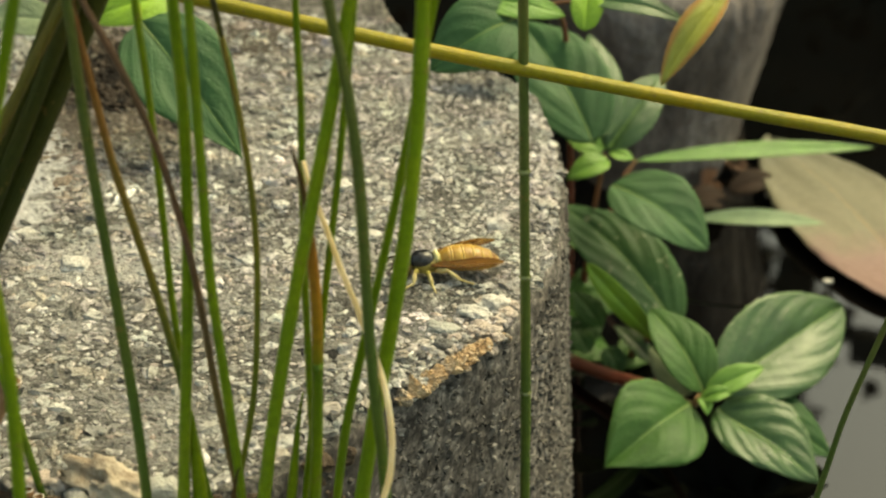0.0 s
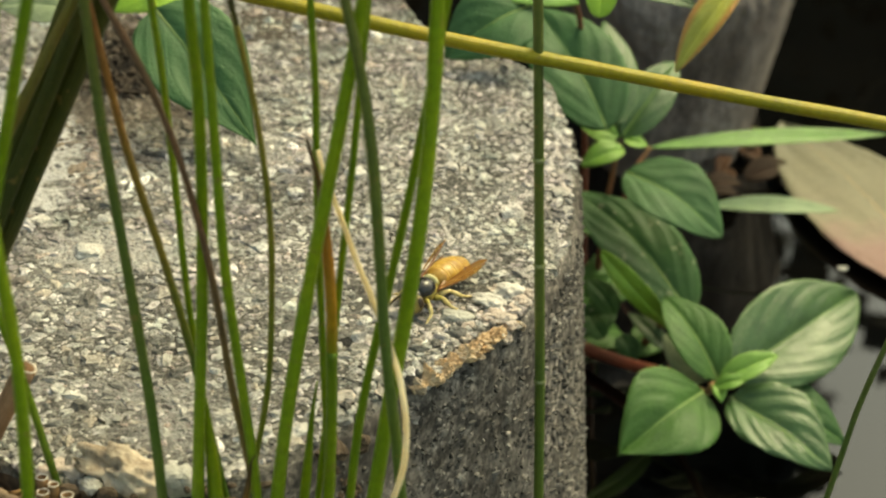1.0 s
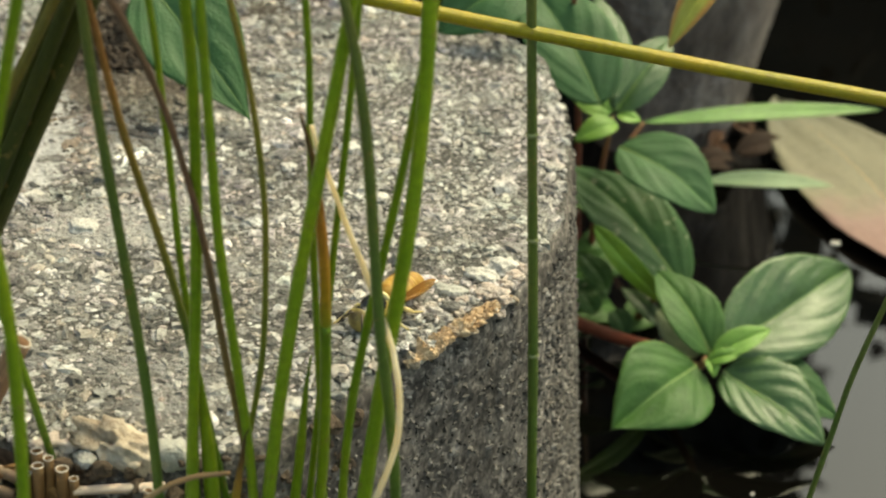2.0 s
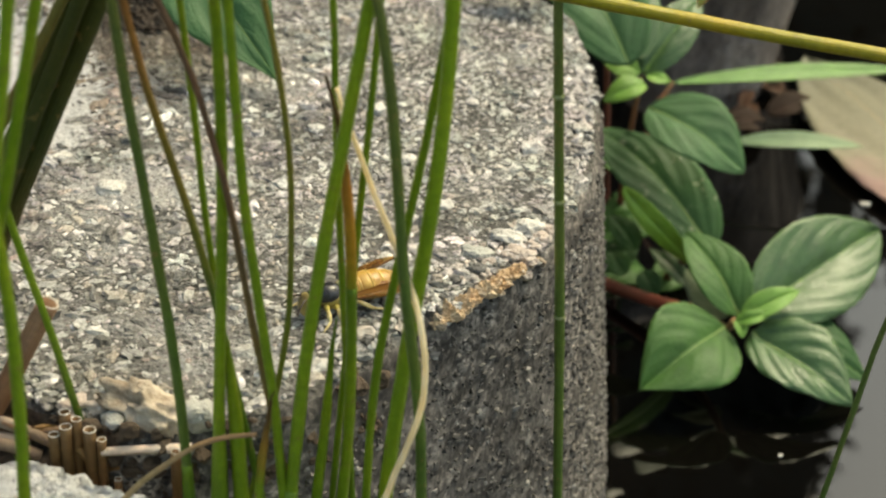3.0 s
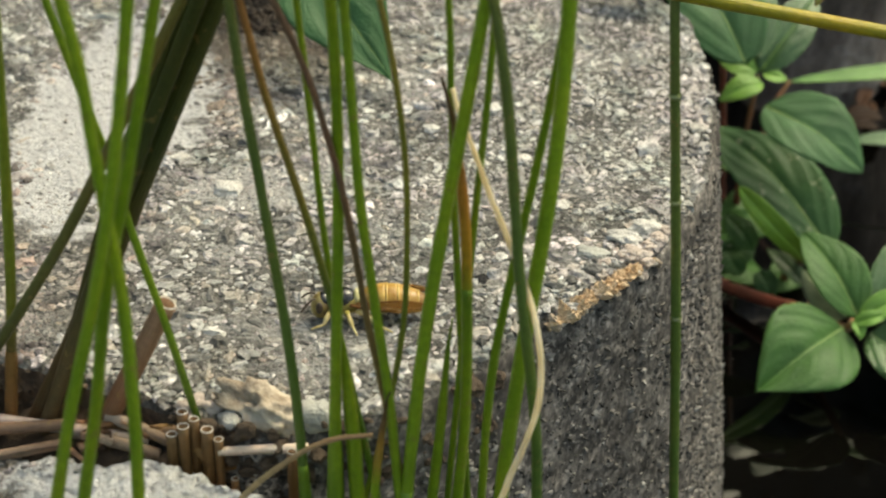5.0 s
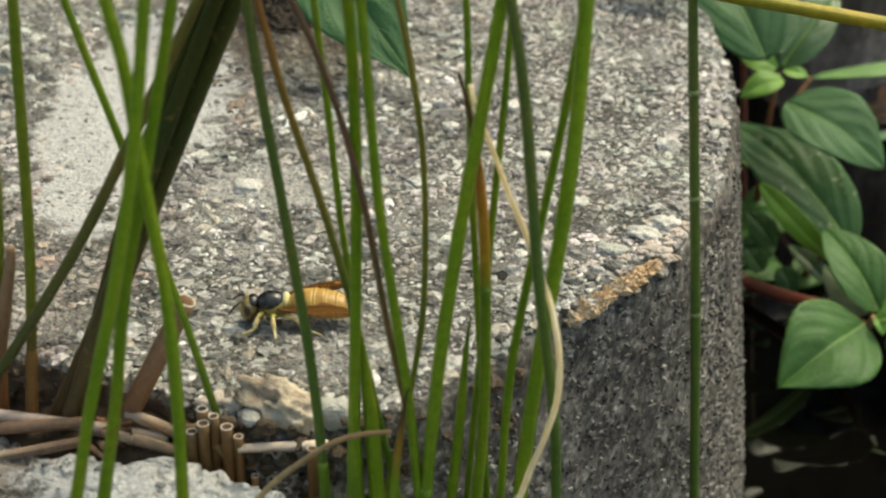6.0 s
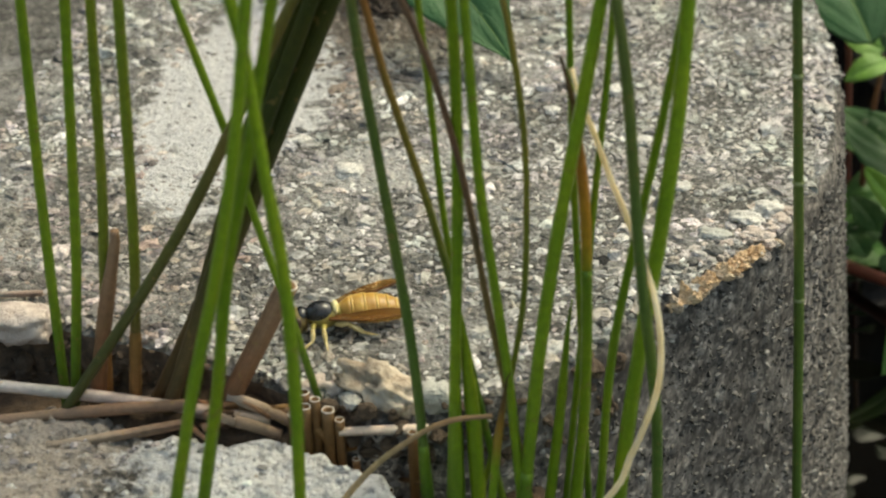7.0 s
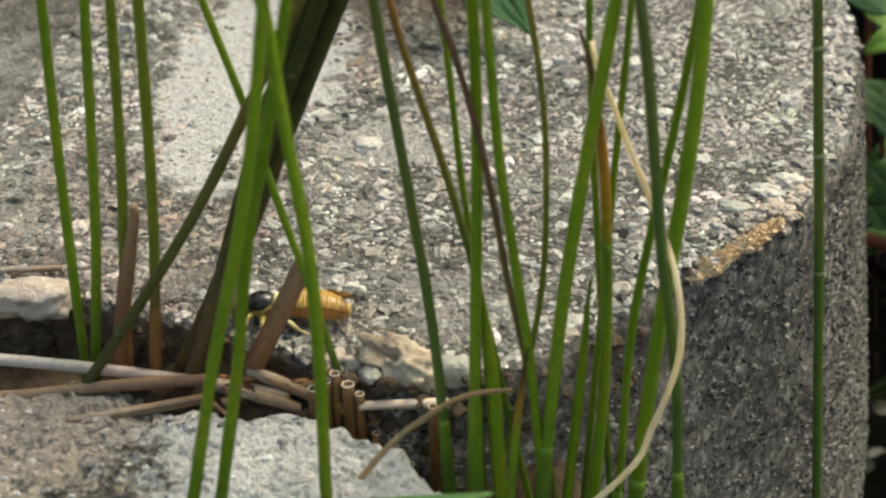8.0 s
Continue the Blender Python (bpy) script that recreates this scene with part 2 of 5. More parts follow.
def streaked_rock():
    """Dull rock with streaks that run down its face."""
    k = Mat("grey_streaked_rock", 0.75, 0.35)
    run = k.n("ShaderNodeMapping")
    run.inputs["Scale"].default_value = (1.0, 1.0, 0.22)
    run.inputs["Rotation"].default_value = (0.0, 0.25, 0.0)
    k.link(k.coords(), run.inputs["Vector"])
    v = k.noise(110, 5, 0.65, run.outputs[0])
    c = k.ramp(v, [(0.3, (0.08, 0.068, 0.062)), (0.5, (0.20, 0.17, 0.155)), (0.7, (0.37, 0.33, 0.305))])
    c = k.mix(0.7, c, k.ramp(k.noise(30, 4, 0.6), [(0.35, (0.5, 0.47, 0.45)), (0.65, (1.2, 1.2, 1.2))]), "MULTIPLY")
    k.color(c).bump((v, 0.002), (k.noise(300, 4, 0.6), 0.001))
    return k.m


GREY_ROCK = streaked_rock()


def stalk(name, stops, rough=0.38, glow=0.0):
    """Stem material: colours along its length (0 base, 1 tip), with fine ribs."""
    k = Mat(name, rough, 0.32)
    uv = k.n("ShaderNodeSeparateXYZ")
    k.link(k.coords("UV"), uv.inputs[0])
    blot = k.noise(120, 5, 0.65)
    along = k.math("ADD", uv.outputs[0], k.math("MULTIPLY", k.math("SUBTRACT", blot, 0.5), 0.12))
    c = k.ramp(along, stops)
    rib = k.n("ShaderNodeTexWave", Scale=6.0, Distortion=1.5)
    rib.bands_direction = "Y"
    k.link(k.coords("UV"), rib.inputs["Vector"])
    c = k.mix(0.1, c, k.ramp(rib.outputs["Fac"], [(0.0, (0.6, 0.62, 0.5)), (1.0, (1.25, 1.2, 1.1))]), "MULTIPLY")
    c = k.mix(0.5, c, k.ramp(k.noise(900, 3, 0.6), [(0.3, (0.65, 0.65, 0.6)), (0.7, (1.25, 1.25, 1.2))]), "MULTIPLY")
    c = k.mix(0.6, c, k.ramp(k.noise(75, 3, 0.6), [(0.32, (0.68, 0.8, 0.7)), (0.5, (1.0, 1.0, 1.0)), (0.7, (1.4, 1.12, 1.0))]), "MULTIPLY")
    c = k.mix(k.ramp(k.noise(620, 2, 0.5), [(0.66, (0, 0, 0)), (0.71, (0.5, 0.5, 0.5))]), c, (0.24, 0.16, 0.05))
    k.color(c).bump((rib.outputs["Fac"], 0.00004), (k.noise(1500, 3, 0.6), 0.0001))
    if glow:
        k.translucent(glow, c)
    return k.m


G1, G2, G3 = (0.185, 0.28, 0.014), (0.13, 0.205, 0.014), (0.24, 0.345, 0.018)
DKB = (0.035, 0.025, 0.015)
RUSH = stalk("green_rush", [(0.0, (0.045, 0.10, 0.012)), (0.22, G1), (0.8, G1), (1.0, G2)])
RUSH_BRIGHT = stalk("bright_rush", [(0.0, (0.05, 0.12, 0.015)), (0.2, G1), (0.6, G3), (1.0, G1)])
RUSH_DARK = stalk("dark_rush", [(0.0, (0.08, 0.13, 0.02)), (0.3, (0.10, 0.16, 0.028)), (0.7, (0.115, 0.145, 0.035)), (1.0, (0.13, 0.145, 0.035))])
RUSH_BASE = stalk("brown_based_rush", [(0.0, (0.09, 0.045, 0.02)), (0.12, (0.12, 0.07, 0.025)), (0.28, (0.19, 0.22, 0.02)), (1.0, (0.19, 0.26, 0.018))])
RUSH_OLIVE = stalk("olive_thick_rush", [(0.0, (0.09, 0.052, 0.024)), (0.14, (0.10, 0.066, 0.025)), (0.26, (0.07, 0.062, 0.014)), (0.5, (0.045, 0.056, 0.008)), (1.0, (0.075, 0.075, 0.01))], 0.6)
RUSH_LEAN = stalk("brown_olive_rush", [(0.0, (0.05, 0.055, 0.015)), (0.3, (0.10, 0.10, 0.022)), (0.55, (0.17, 0.13, 0.03)), (1.0, (0.15, 0.15, 0.025))])
RUSH_RED = stalk("reddening_rush", [(0.0, G2), (0.35, (0.07, 0.14, 0.02)), (0.55, (0.24, 0.17, 0.03)), (0.68, (0.32, 0.16, 0.045)), (0.84, (0.20, 0.085, 0.04)), (1.0, (0.11, 0.05, 0.03))])
RUSH_BROWN = stalk("dead_brown_rush", [(0.0, (0.10, 0.15, 0.02)), (0.25, (0.21, 0.15, 0.045)), (0.5, (0.17, 0.095, 0.055)), (1.0, (0.14, 0.075, 0.045))])
RUSH_ORANGE = stalk("orange_spotted_rush", [(0.0, G2), (0.64, G1), (0.70, (0.28, 0.21, 0.025)), (0.80, (0.26, 0.15, 0.025)), (0.88, (0.14, 0.08, 0.025)), (1.0, (0.07, 0.04, 0.015))])
RUSH_TIP = stalk("brown_tipped_rush", [(0.0, G1), (0.3, (0.19, 0.24, 0.03)), (0.7, (0.25, 0.23, 0.035)), (1.0, (0.27, 0.20, 0.04))])
FOOT = stalk("green_basal_sheath", [(0.0, (0.035, 0.075, 0.01)), (0.6, (0.07, 0.14, 0.012)), (1.0, (0.13, 0.21, 0.014))])
TIP_ORANGE = stalk("orange_tip", [(0.0, (0.24, 0.27, 0.02)), (0.16, (0.50, 0.27, 0.025)), (0.5, (0.46, 0.19, 0.03)), (0.7, (0.18, 0.10, 0.03)), (1.0, (0.08, 0.045, 0.015))])
TIP_BLACK = stalk("black_tip", [(0.0, (0.10, 0.09, 0.02)), (0.15, (0.035, 0.028, 0.012)), (1.0, DKB)])
YELLOW_STEM = stalk("yellow_stem", [(0.0, (0.36, 0.25, 0.018)), (0.45, (0.34, 0.275, 0.018)), (0.75, (0.30, 0.25, 0.02)), (1.0, (0.33, 0.23, 0.02))])
def straw_pale():
    k = Mat("pale_straw", 0.5, 0.4)
    c = k.ramp(k.noise(220, 5, 0.6), [(0.3, (0.95, 0.80, 0.50)), (0.6, (1.0, 0.90, 0.68))])
    k.color(c).bump((k.noise(1500, 3, 0.6), 0.0001))
    return k.translucent(0.55, c).m


STRAW_PALE = straw_pale()
CANE = stalk("dead_cane", [(0.0, (0.30, 0.23, 0.18)), (0.3, (0.37, 0.28, 0.21)), (0.6, (0.26, 0.175, 0.12)), (1.0, (0.16, 0.095, 0.06))], 0.6)
CANE_GREY = stalk("grey_dead_cane", [(0.0, (0.58, 0.52, 0.5)), (0.5, (0.5, 0.45, 0.43)), (1.0, (0.33, 0.24, 0.19))], 0.65)
REED_CUT = stalk("brown_cut_reed", [(0.0, (0.045, 0.02, 0.008)), (0.5, (0.12, 0.056, 0.02)), (0.85, (0.17, 0.085, 0.032)), (1.0, (0.22, 0.12, 0.055))], 0.5)
REED_RED = stalk("reddish_cut_reed", [(0.0, (0.10, 0.048, 0.022)), (0.4, (0.22, 0.11, 0.055)), (1.0, (0.34, 0.20, 0.12))], 0.5)
CANE_PALE = stalk("pale_dead_cane", [(0.0, (0.68, 0.53, 0.42)), (1.0, (0.80, 0.70, 0.60))], 0.6)
SHEATH = stalk("brown_sheath", [(0.0, (0.12, 0.055, 0.02)), (0.6, (0.24, 0.12, 0.035)), (1.0, (0.30, 0.19, 0.06))], 0.5)
DEAD_RUSH = stalk("tan_dead_rush", [(0.0, (0.40, 0.29, 0.16)), (0.6, (0.46, 0.32, 0.17)), (1.0, (0.30, 0.18, 0.09))], 0.55)
RIM = plain_stone("pale_cut_end", (0.58, 0.5, 0.4), (0.85, 0.8, 0.7))
VEIN = stalk("leaf_vein", [(0.0, (0.24, 0.34, 0.12)), (1.0, (0.16, 0.30, 0.08))], 0.5)
NODE = stalk("pale_node", [(0.0, (0.15, 0.2, 0.05)), (0.5, (0.26, 0.29, 0.14)), (1.0, (0.15, 0.18, 0.05))])
RED_STEM = stalk("red_stem", [(0.0, (0.17, 0.05, 0.035)), (0.6, (0.22, 0.075, 0.05)), (1.0, (0.34, 0.20, 0.10))])


def leaf_mat(name, face, vein, rough=0.5, veins=3.7, edge=None, spots=0.0, sheen=0.22, gloss=0.5):
    """Leaf: u runs from base to tip, v from edge to edge."""
    k = Mat(name, rough, gloss)
    uv = k.n("ShaderNodeSeparateXYZ")
    k.link(k.coords("UV"), uv.inputs[0])
    across = k.math("ABSOLUTE", k.math("SUBTRACT", uv.outputs[1], 0.5))
    lean = k.math("MULTIPLY", across, k.math("ADD", k.math("MULTIPLY", across, veins * 1.2), veins * 0.6))
    phase = k.math("SUBTRACT", k.math("MULTIPLY", uv.outputs[0], veins), lean)
    saw = k.math("ABSOLUTE", k.math("SUBTRACT", k.math("FRACT", phase), 0.5))
    lat = k.ramp(saw, [(0.0, (1, 1, 1)), (0.06, (0.5, 0.5, 0.5)), (0.22, (0, 0, 0))])
    mid = k.ramp(across, [(0.0, (1, 1, 1)), (0.025, (0.6, 0.6, 0.6)), (0.05, (0, 0, 0))])
    v = k.mix(1.0, lat, mid, "LIGHTEN")
    blot = k.noise(160, 5, 0.6)
    c = k.mix(0.7, face, k.ramp(blot, [(0.3, (0.62, 0.68, 0.6)), (0.7, (1.3, 1.25, 1.2))]), "MULTIPLY")
    if edge:
        rim = k.ramp(across, [(0.25, (0, 0, 0)), (0.5, (1, 1, 1))])
        c = k.mix(rim, c, edge)
    c = k.mix(k.ramp(across, [(0.465, (0, 0, 0)), (0.495, (0.55, 0.55, 0.55))]), c, vein)
    if spots:
        c = k.mix(k.ramp(k.noise(420, 2, 0.5), [(0.66, (0, 0, 0)), (0.7, (spots, spots, spots))]), c, (0.3, 0.32, 0.2))
    net = k.n("ShaderNodeTexVoronoi", Scale=900.0)
    net.feature = "DISTANCE_TO_EDGE"
    k.link(k.coords(), net.inputs["Vector"])
    mesh = k.ramp(net.outputs["Distance"], [(0.0, (0.5, 0.5, 0.5)), (0.10, (0, 0, 0))])
    c = k.mix(k.math("MULTIPLY", mesh, 0.5), c, vein)
    c = k.mix(k.math("MULTIPLY", v, 0.18), c, vein)
    k.color(c).bump((k.math("SUBTRACT", 1.0, v), 0.0001), (k.noise(420, 4, 0.6), 0.0002), (net.outputs["Distance"], 0.00015))
    k.b.inputs["Sheen Weight"].default_value = sheen
    k.b.inputs["Sheen Roughness"].default_value = 0.45
    k.b.inputs["Sheen Tint"].default_value = (0.8, 0.92, 0.68, 1)
    k.translucent(0.09, k.mix(0.5, c, (0.35, 0.5, 0.06)))
    return k.m


MINT = leaf_mat("mint_leaf", (0.04, 0.108, 0.022), (0.11, 0.21, 0.06), 0.52, sheen=0.0, gloss=0.3)
MINT_DARK = leaf_mat("dark_mint_leaf", (0.032, 0.086, 0.026), (0.07, 0.15, 0.06), 0.5, 3.0, None, 0.6, 0.0, 0.2)
MINT_PALE = leaf_mat("pale_mint_leaf", (0.042, 0.10, 0.027), (0.15, 0.24, 0.10), 0.36, sheen=0.0, gloss=0.55)
MINT_UNDER = leaf_mat("mint_leaf_underside", (0.23, 0.28, 0.18), (0.28, 0.33, 0.21), 0.95, sheen=0.0, gloss=0.1)
MINT_YOUNG = leaf_mat("young_mint_leaf", (0.16, 0.33, 0.05), (0.30, 0.44, 0.11), 0.45, sheen=0.05)
SOFT_GREEN = leaf_mat("soft_green_leaf", (0.034, 0.10, 0.03), (0.062, 0.155, 0.05), 0.6, 4, sheen=0.0, gloss=0.4)
SOFT_DARK = leaf_mat("shaded_green_leaf", (0.045, 0.11, 0.025), (0.08, 0.17, 0.05), 0.5, 3.0, sheen=0.0, gloss=0.2)
LIME = leaf_mat("lime_leaf", (0.24, 0.42, 0.03), (0.33, 0.5, 0.08), 0.45, 4)
LIT_FOLD = leaf_mat("lit_fold_leaf", (0.17, 0.32, 0.025), (0.24, 0.4, 0.06), 0.45, 4, sheen=0.1)
RED_LEAF = leaf_mat("reddening_leaf", (0.33, 0.33, 0.05), (0.4, 0.4, 0.1), 0.45, 4, (0.42, 0.10, 0.03))
BLADE = leaf_mat("grass_blade", (0.13, 0.27, 0.06), (0.22, 0.36, 0.12), 0.4, 0.6)
BLADE_PALE = leaf_mat("pale_blade", (0.22, 0.32, 0.16), (0.3, 0.4, 0.22), 0.4, 0.6)


def dead_leaf_mat():
    k = Mat("yellow_dead_leaf", 0.55, 0.4)
    uv = k.n("ShaderNodeSeparateXYZ")
    k.link(k.coords("UV"), uv.inputs[0])
    at = k.math("ADD", uv.outputs[0], k.math("MULTIPLY", k.math("SUBTRACT", k.noise(60, 4), 0.5), 0.25))
    c = k.ramp(at, [(0.0, (0.21, 0.115, 0.095)), (0.34, (0.24, 0.15, 0.13)), (0.44, (0.195, 0.175, 0.115)), (1.0, (0.15, 0.15, 0.108))])
    v = k.noise(500, 4)
    c = k.mix(0.5, c, k.ramp(v, [(0.3, (0.7, 0.7, 0.65)), (0.7, (1.2, 1.2, 1.2))]), "MULTIPLY")
    k.color(c).bump((v, 0.0004))
    return k.m


DEAD_LEAF = dead_leaf_mat()


def water_mat():
    k = Mat("pond_water", 0.02, 0.72)
    k.b.inputs["IOR"].default_value = 1.45
    k.color(k.ramp(k.noise(9, 4), [(0.35, (0.001, 0.001, 0.001)), (0.7, (0.003, 0.0025, 0.002))]))
    k.bump((k.noise(10, 1, 0.3), 0.00015))
    return k.m


WATER = water_mat()
BANK = plain_stone("dark_bank", (0.02, 0.022, 0.012), (0.06, 0.05, 0.03), 0.95, 8)
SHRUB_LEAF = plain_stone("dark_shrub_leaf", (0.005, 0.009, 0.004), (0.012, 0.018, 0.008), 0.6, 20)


def simple(name, a, b, rough, scale=900, spec=0.5, bump=0.00008):
    k = Mat(name, rough, spec)
    v = k.noise(scale, 4, 0.6)
    k.color(k.ramp(v, [(0.35, a), (0.65, b)])).bump((v, bump))
    return k.m


W_BLACK = simple("black_chitin", (0.008, 0.008, 0.009), (0.03, 0.03, 0.032), 0.22)
W_YELLOW = simple("yellow_chitin", (0.13, 0.09, 0.02), (0.46, 0.38, 0.09), 0.35, 450)
W_FACE = simple("brownish_yellow_face", (0.09, 0.06, 0.02), (0.34, 0.27, 0.08), 0.4, 420)
W_CREAM = simple("cream_chitin", (0.6, 0.52, 0.22), (0.74, 0.66, 0.34), 0.45)
W_ORANGE = simple("amber_chitin", (0.33, 0.16, 0.028), (0.54, 0.34, 0.08), 0.35, 420)
W_BAND = simple("yellow_band_chitin", (0.40, 0.23, 0.045), (0.56, 0.38, 0.11), 0.35, 500)
W_TAIL = simple("brown_tail_chitin", (0.16, 0.07, 0.015), (0.30, 0.15, 0.03), 0.35, 420)
W_BROWN = simple("brown_wing_edge", (0.12, 0.045, 0.012), (0.2, 0.08, 0.02), 0.35)
W_LEG = simple("leg_chitin", (0.48, 0.35, 0.12), (0.72, 0.60, 0.30), 0.4)
W_DARK = simple("dark_brown_chitin", (0.03, 0.018, 0.01), (0.06, 0.035, 0.02), 0.4)


def wing_mat():
    k = Mat("amber_wing", 0.25, 0.6)
    uv = k.n("ShaderNodeSeparateXYZ")
    k.link(k.coords("UV"), uv.inputs[0])
    vein = k.n("ShaderNodeTexVoronoi", Scale=3.2)
    vein.feature = "DISTANCE_TO_EDGE"
    mp = k.n("ShaderNodeMapping")
    mp.inputs["Scale"].default_value = (2.2, 1.0, 1.0)
    k.link(k.coords("UV"), mp.inputs["Vector"]).link(mp.outputs[0], vein.inputs["Vector"])
    lines = k.ramp(vein.outputs["Distance"], [(0.0, (1, 1, 1)), (0.05, (0, 0, 0))])
    lead = k.ramp(uv.outputs[1], [(0.0, (1, 1, 1)), (0.30, (0.45, 0.45, 0.45)), (0.6, (0, 0, 0))])
    c = k.mix(k.mix(1.0, lines, lead, "LIGHTEN"), (0.50, 0.26, 0.06), (0.20, 0.07, 0.016))
    k.color(c)
    clear = k.n("ShaderNodeBsdfTransparent")
    clear.inputs["Color"].default_value = (0.85, 0.6, 0.28, 1)
    mx = k.n("ShaderNodeMixShader")
    k.link(k.math("MULTIPLY_ADD", k.mix(1.0, lines, lead, "LIGHTEN"), 0.45, 0.42), mx.inputs[0])
    k.link(clear.outputs[0], mx.inputs[1]).link(k.b.outputs[0], mx.inputs[2])
    k.link(mx.outputs[0], k.t.nodes["Material Output"].inputs["Surface"])
    return k.m


W_WING = wing_mat()


# ---------- building helpers ----------
def mesh_of(name, verts, faces, material, uvs=None, smooth=True):
    me = bpy.data.meshes.new(name)
    me.from_pydata(verts, [], faces)
    if uvs is not None:
        layer = me.uv_layers.new(name="UVMap")
        flat = np.empty(len(me.loops), dtype=np.int32)
        me.loops.foreach_get("vertex_index", flat)
        layer.data.foreach_set("uv", np.asarray(uvs, dtype=np.float32)[flat].ravel())
    if smooth:
        me.polygons.foreach_set("use_smooth", [True] * len(me.polygons))
    me.materials.append(material)
    me.update()
    return me


def child(name, me, parent, label=""):
    ob = new(name, me)
    ob.parent = parent
    if label:
        tagged(ob, label)
    return ob


def part(name, bm, material, parent, label=""):
    me = bpy.data.meshes.new(name)
    for f in bm.faces:
        f.smooth = True
    bm.to_mesh(me)
    bm.free()
    me.materials.append(material)
    return child(name, me, parent, label)


def spline(points, count):
    """Catmull-Rom through the points, evenly sampled."""
    p = [Vector(q) for q in points]
    p = [p[0] * 2 - p[1], *p, p[-1] * 2 - p[-2]]
    dense = []
    for i in range(1, len(p) - 2):
        a, b, c, d = p[i - 1:i + 3]
        for s in range(24):
            u = s / 24
            dense.append(0.5 * (2 * b + (c - a) * u + (2 * a - 5 * b + 4 * c - d) * u * u + (3 * b - a - 3 * c + d) * u ** 3))
    dense.append(p[-2])
    run = np.r_[0, np.cumsum([(b - a).length for a, b in zip(dense, dense[1:])])]
    flat = np.array(dense)
    at = np.linspace(0, run[-1], count)
    return [Vector([np.interp(s, run, flat[:, k]) for k in range(len(flat[0]))]) for s in at]


def tube(name, points, radii, material, sides=10, count=40, wobble=0.0, flat=1.0, hollow=0.0):
    """A swept stem; radii are spread evenly along it."""
    line = spline(points, count)
    verts, faces, uvs = [], [], []
    side = Vector((1, 0, 0))
    for i, p in enumerate(line):
        d = (line[min(i + 1, count - 1)] - line[max(i - 1, 0)]).normalized()
        side = (side - d * side.dot(d)).normalized()
        up = d.cross(side)
        u = i / (count - 1)
        r = np.interp(u, np.linspace(0, 1, len(radii)), radii)
        if wobble:
            r *= 1 + wobble * noise.noise(p * 260)
        for s in range(sides):
            a = 2 * math.pi * s / sides
            verts.append(p + side * (math.cos(a) * r) + up * (math.sin(a) * r * flat))
            uvs.append((u, s / sides))
    for i in range(count - 1):
        for s in range(sides):
            a, b = i * sides + s, i * sides + (s + 1) % sides
            faces.append((a, b, b + sides, a + sides))
    faces.append(tuple(range(sides))[::-1])
    top = (count - 1) * sides
    if hollow:
        d = (line[-1] - line[-2]).normalized()
        mid = line[-1]
        n0 = len(verts)
        for depth in (0.0, 0.004):
            for s in range(sides):
                verts.append(mid + (verts[top + s] - mid) * hollow - d * depth)
                uvs.append((0.1 if depth else 1.0, s / sides))
        for s in range(sides):
            t = (s + 1) % sides
            faces.append((top + s, top + t, n0 + t, n0 + s))
            faces.append((n0 + s, n0 + t, n0 + sides + t, n0 + sides + s))
        faces.append(tuple(range(n0 + sides, n0 + 2 * sides)))
    else:
        faces.append(tuple(range(top, top + sides)))
    return mesh_of(name, verts, faces, material, uvs)


def mm(points):
    return [Vector(p) * MM for p in points]


def leaf_mesh(name, base, tip, width, material, face=(0, -0.5, 0.85), arch=0.10, fold=0.25, waist=0.42, quilt=0.5, teeth=0.05, sharp=1.0, seed=0, veins=3.7):
    """A leaf from base to tip (mm). arch: bow along it; fold: how far the halves rise; waist: where it is widest."""
    b, t = Vector(base) * MM, Vector(tip) * MM
    d = t - b
    length = d.length
    d.normalize()
    up = Vector(face)
    up = (up - d * up.dot(d)).normalized()
    side = d.cross(up)
    half = width * MM / 2
    nu, nv = 44, 22
    verts, faces, uvs = [], [], []
    e = math.log(0.5) / math.log(waist)
    for i in range(nu + 1):
        u = i / nu
        prof = max(math.sin(math.pi * u ** e), 0.0) ** (0.62 if u < waist else 0.62 * sharp + 0.1)
        prof = max(prof, 0.03 * (1 - u))
        prof *= 1 + teeth * (abs((u * 13) % 1 - 0.5) - 0.25)
        for j in range(nv + 1):
            v = j / nv
            s = 2 * v - 1
            w = s * half * prof
            h = arch * length * math.sin(math.pi * u) - 0.35 * arch * length * u * u
            h += fold * abs(w) * (1 - 0.35 * abs(s)) - 0.18 * fold * half * s * s * prof
            wave = math.cos(2 * math.pi * (u - abs(s) * 0.3 - s * s * 0.3) * veins)
            h -= quilt * 0.042 * half * wave * min(1, abs(s) * 3) * prof
            h -= quilt * 0.09 * half * math.exp(-(s * 9) ** 2) * prof
            h += 0.10 * half * noise.noise(Vector((u * 2.2, s * 1.3, seed * 3.7)))
            p = b + d * (u * length) + side * w + up * h
            verts.append(p)
            uvs.append((u, v))
    for i in range(nu):
        for j in range(nv):
            a = i * (nv + 1) + j
            faces.append((a, a + 1, a + nv + 2, a + nv + 1))
    return mesh_of(name, verts, faces, material, uvs)


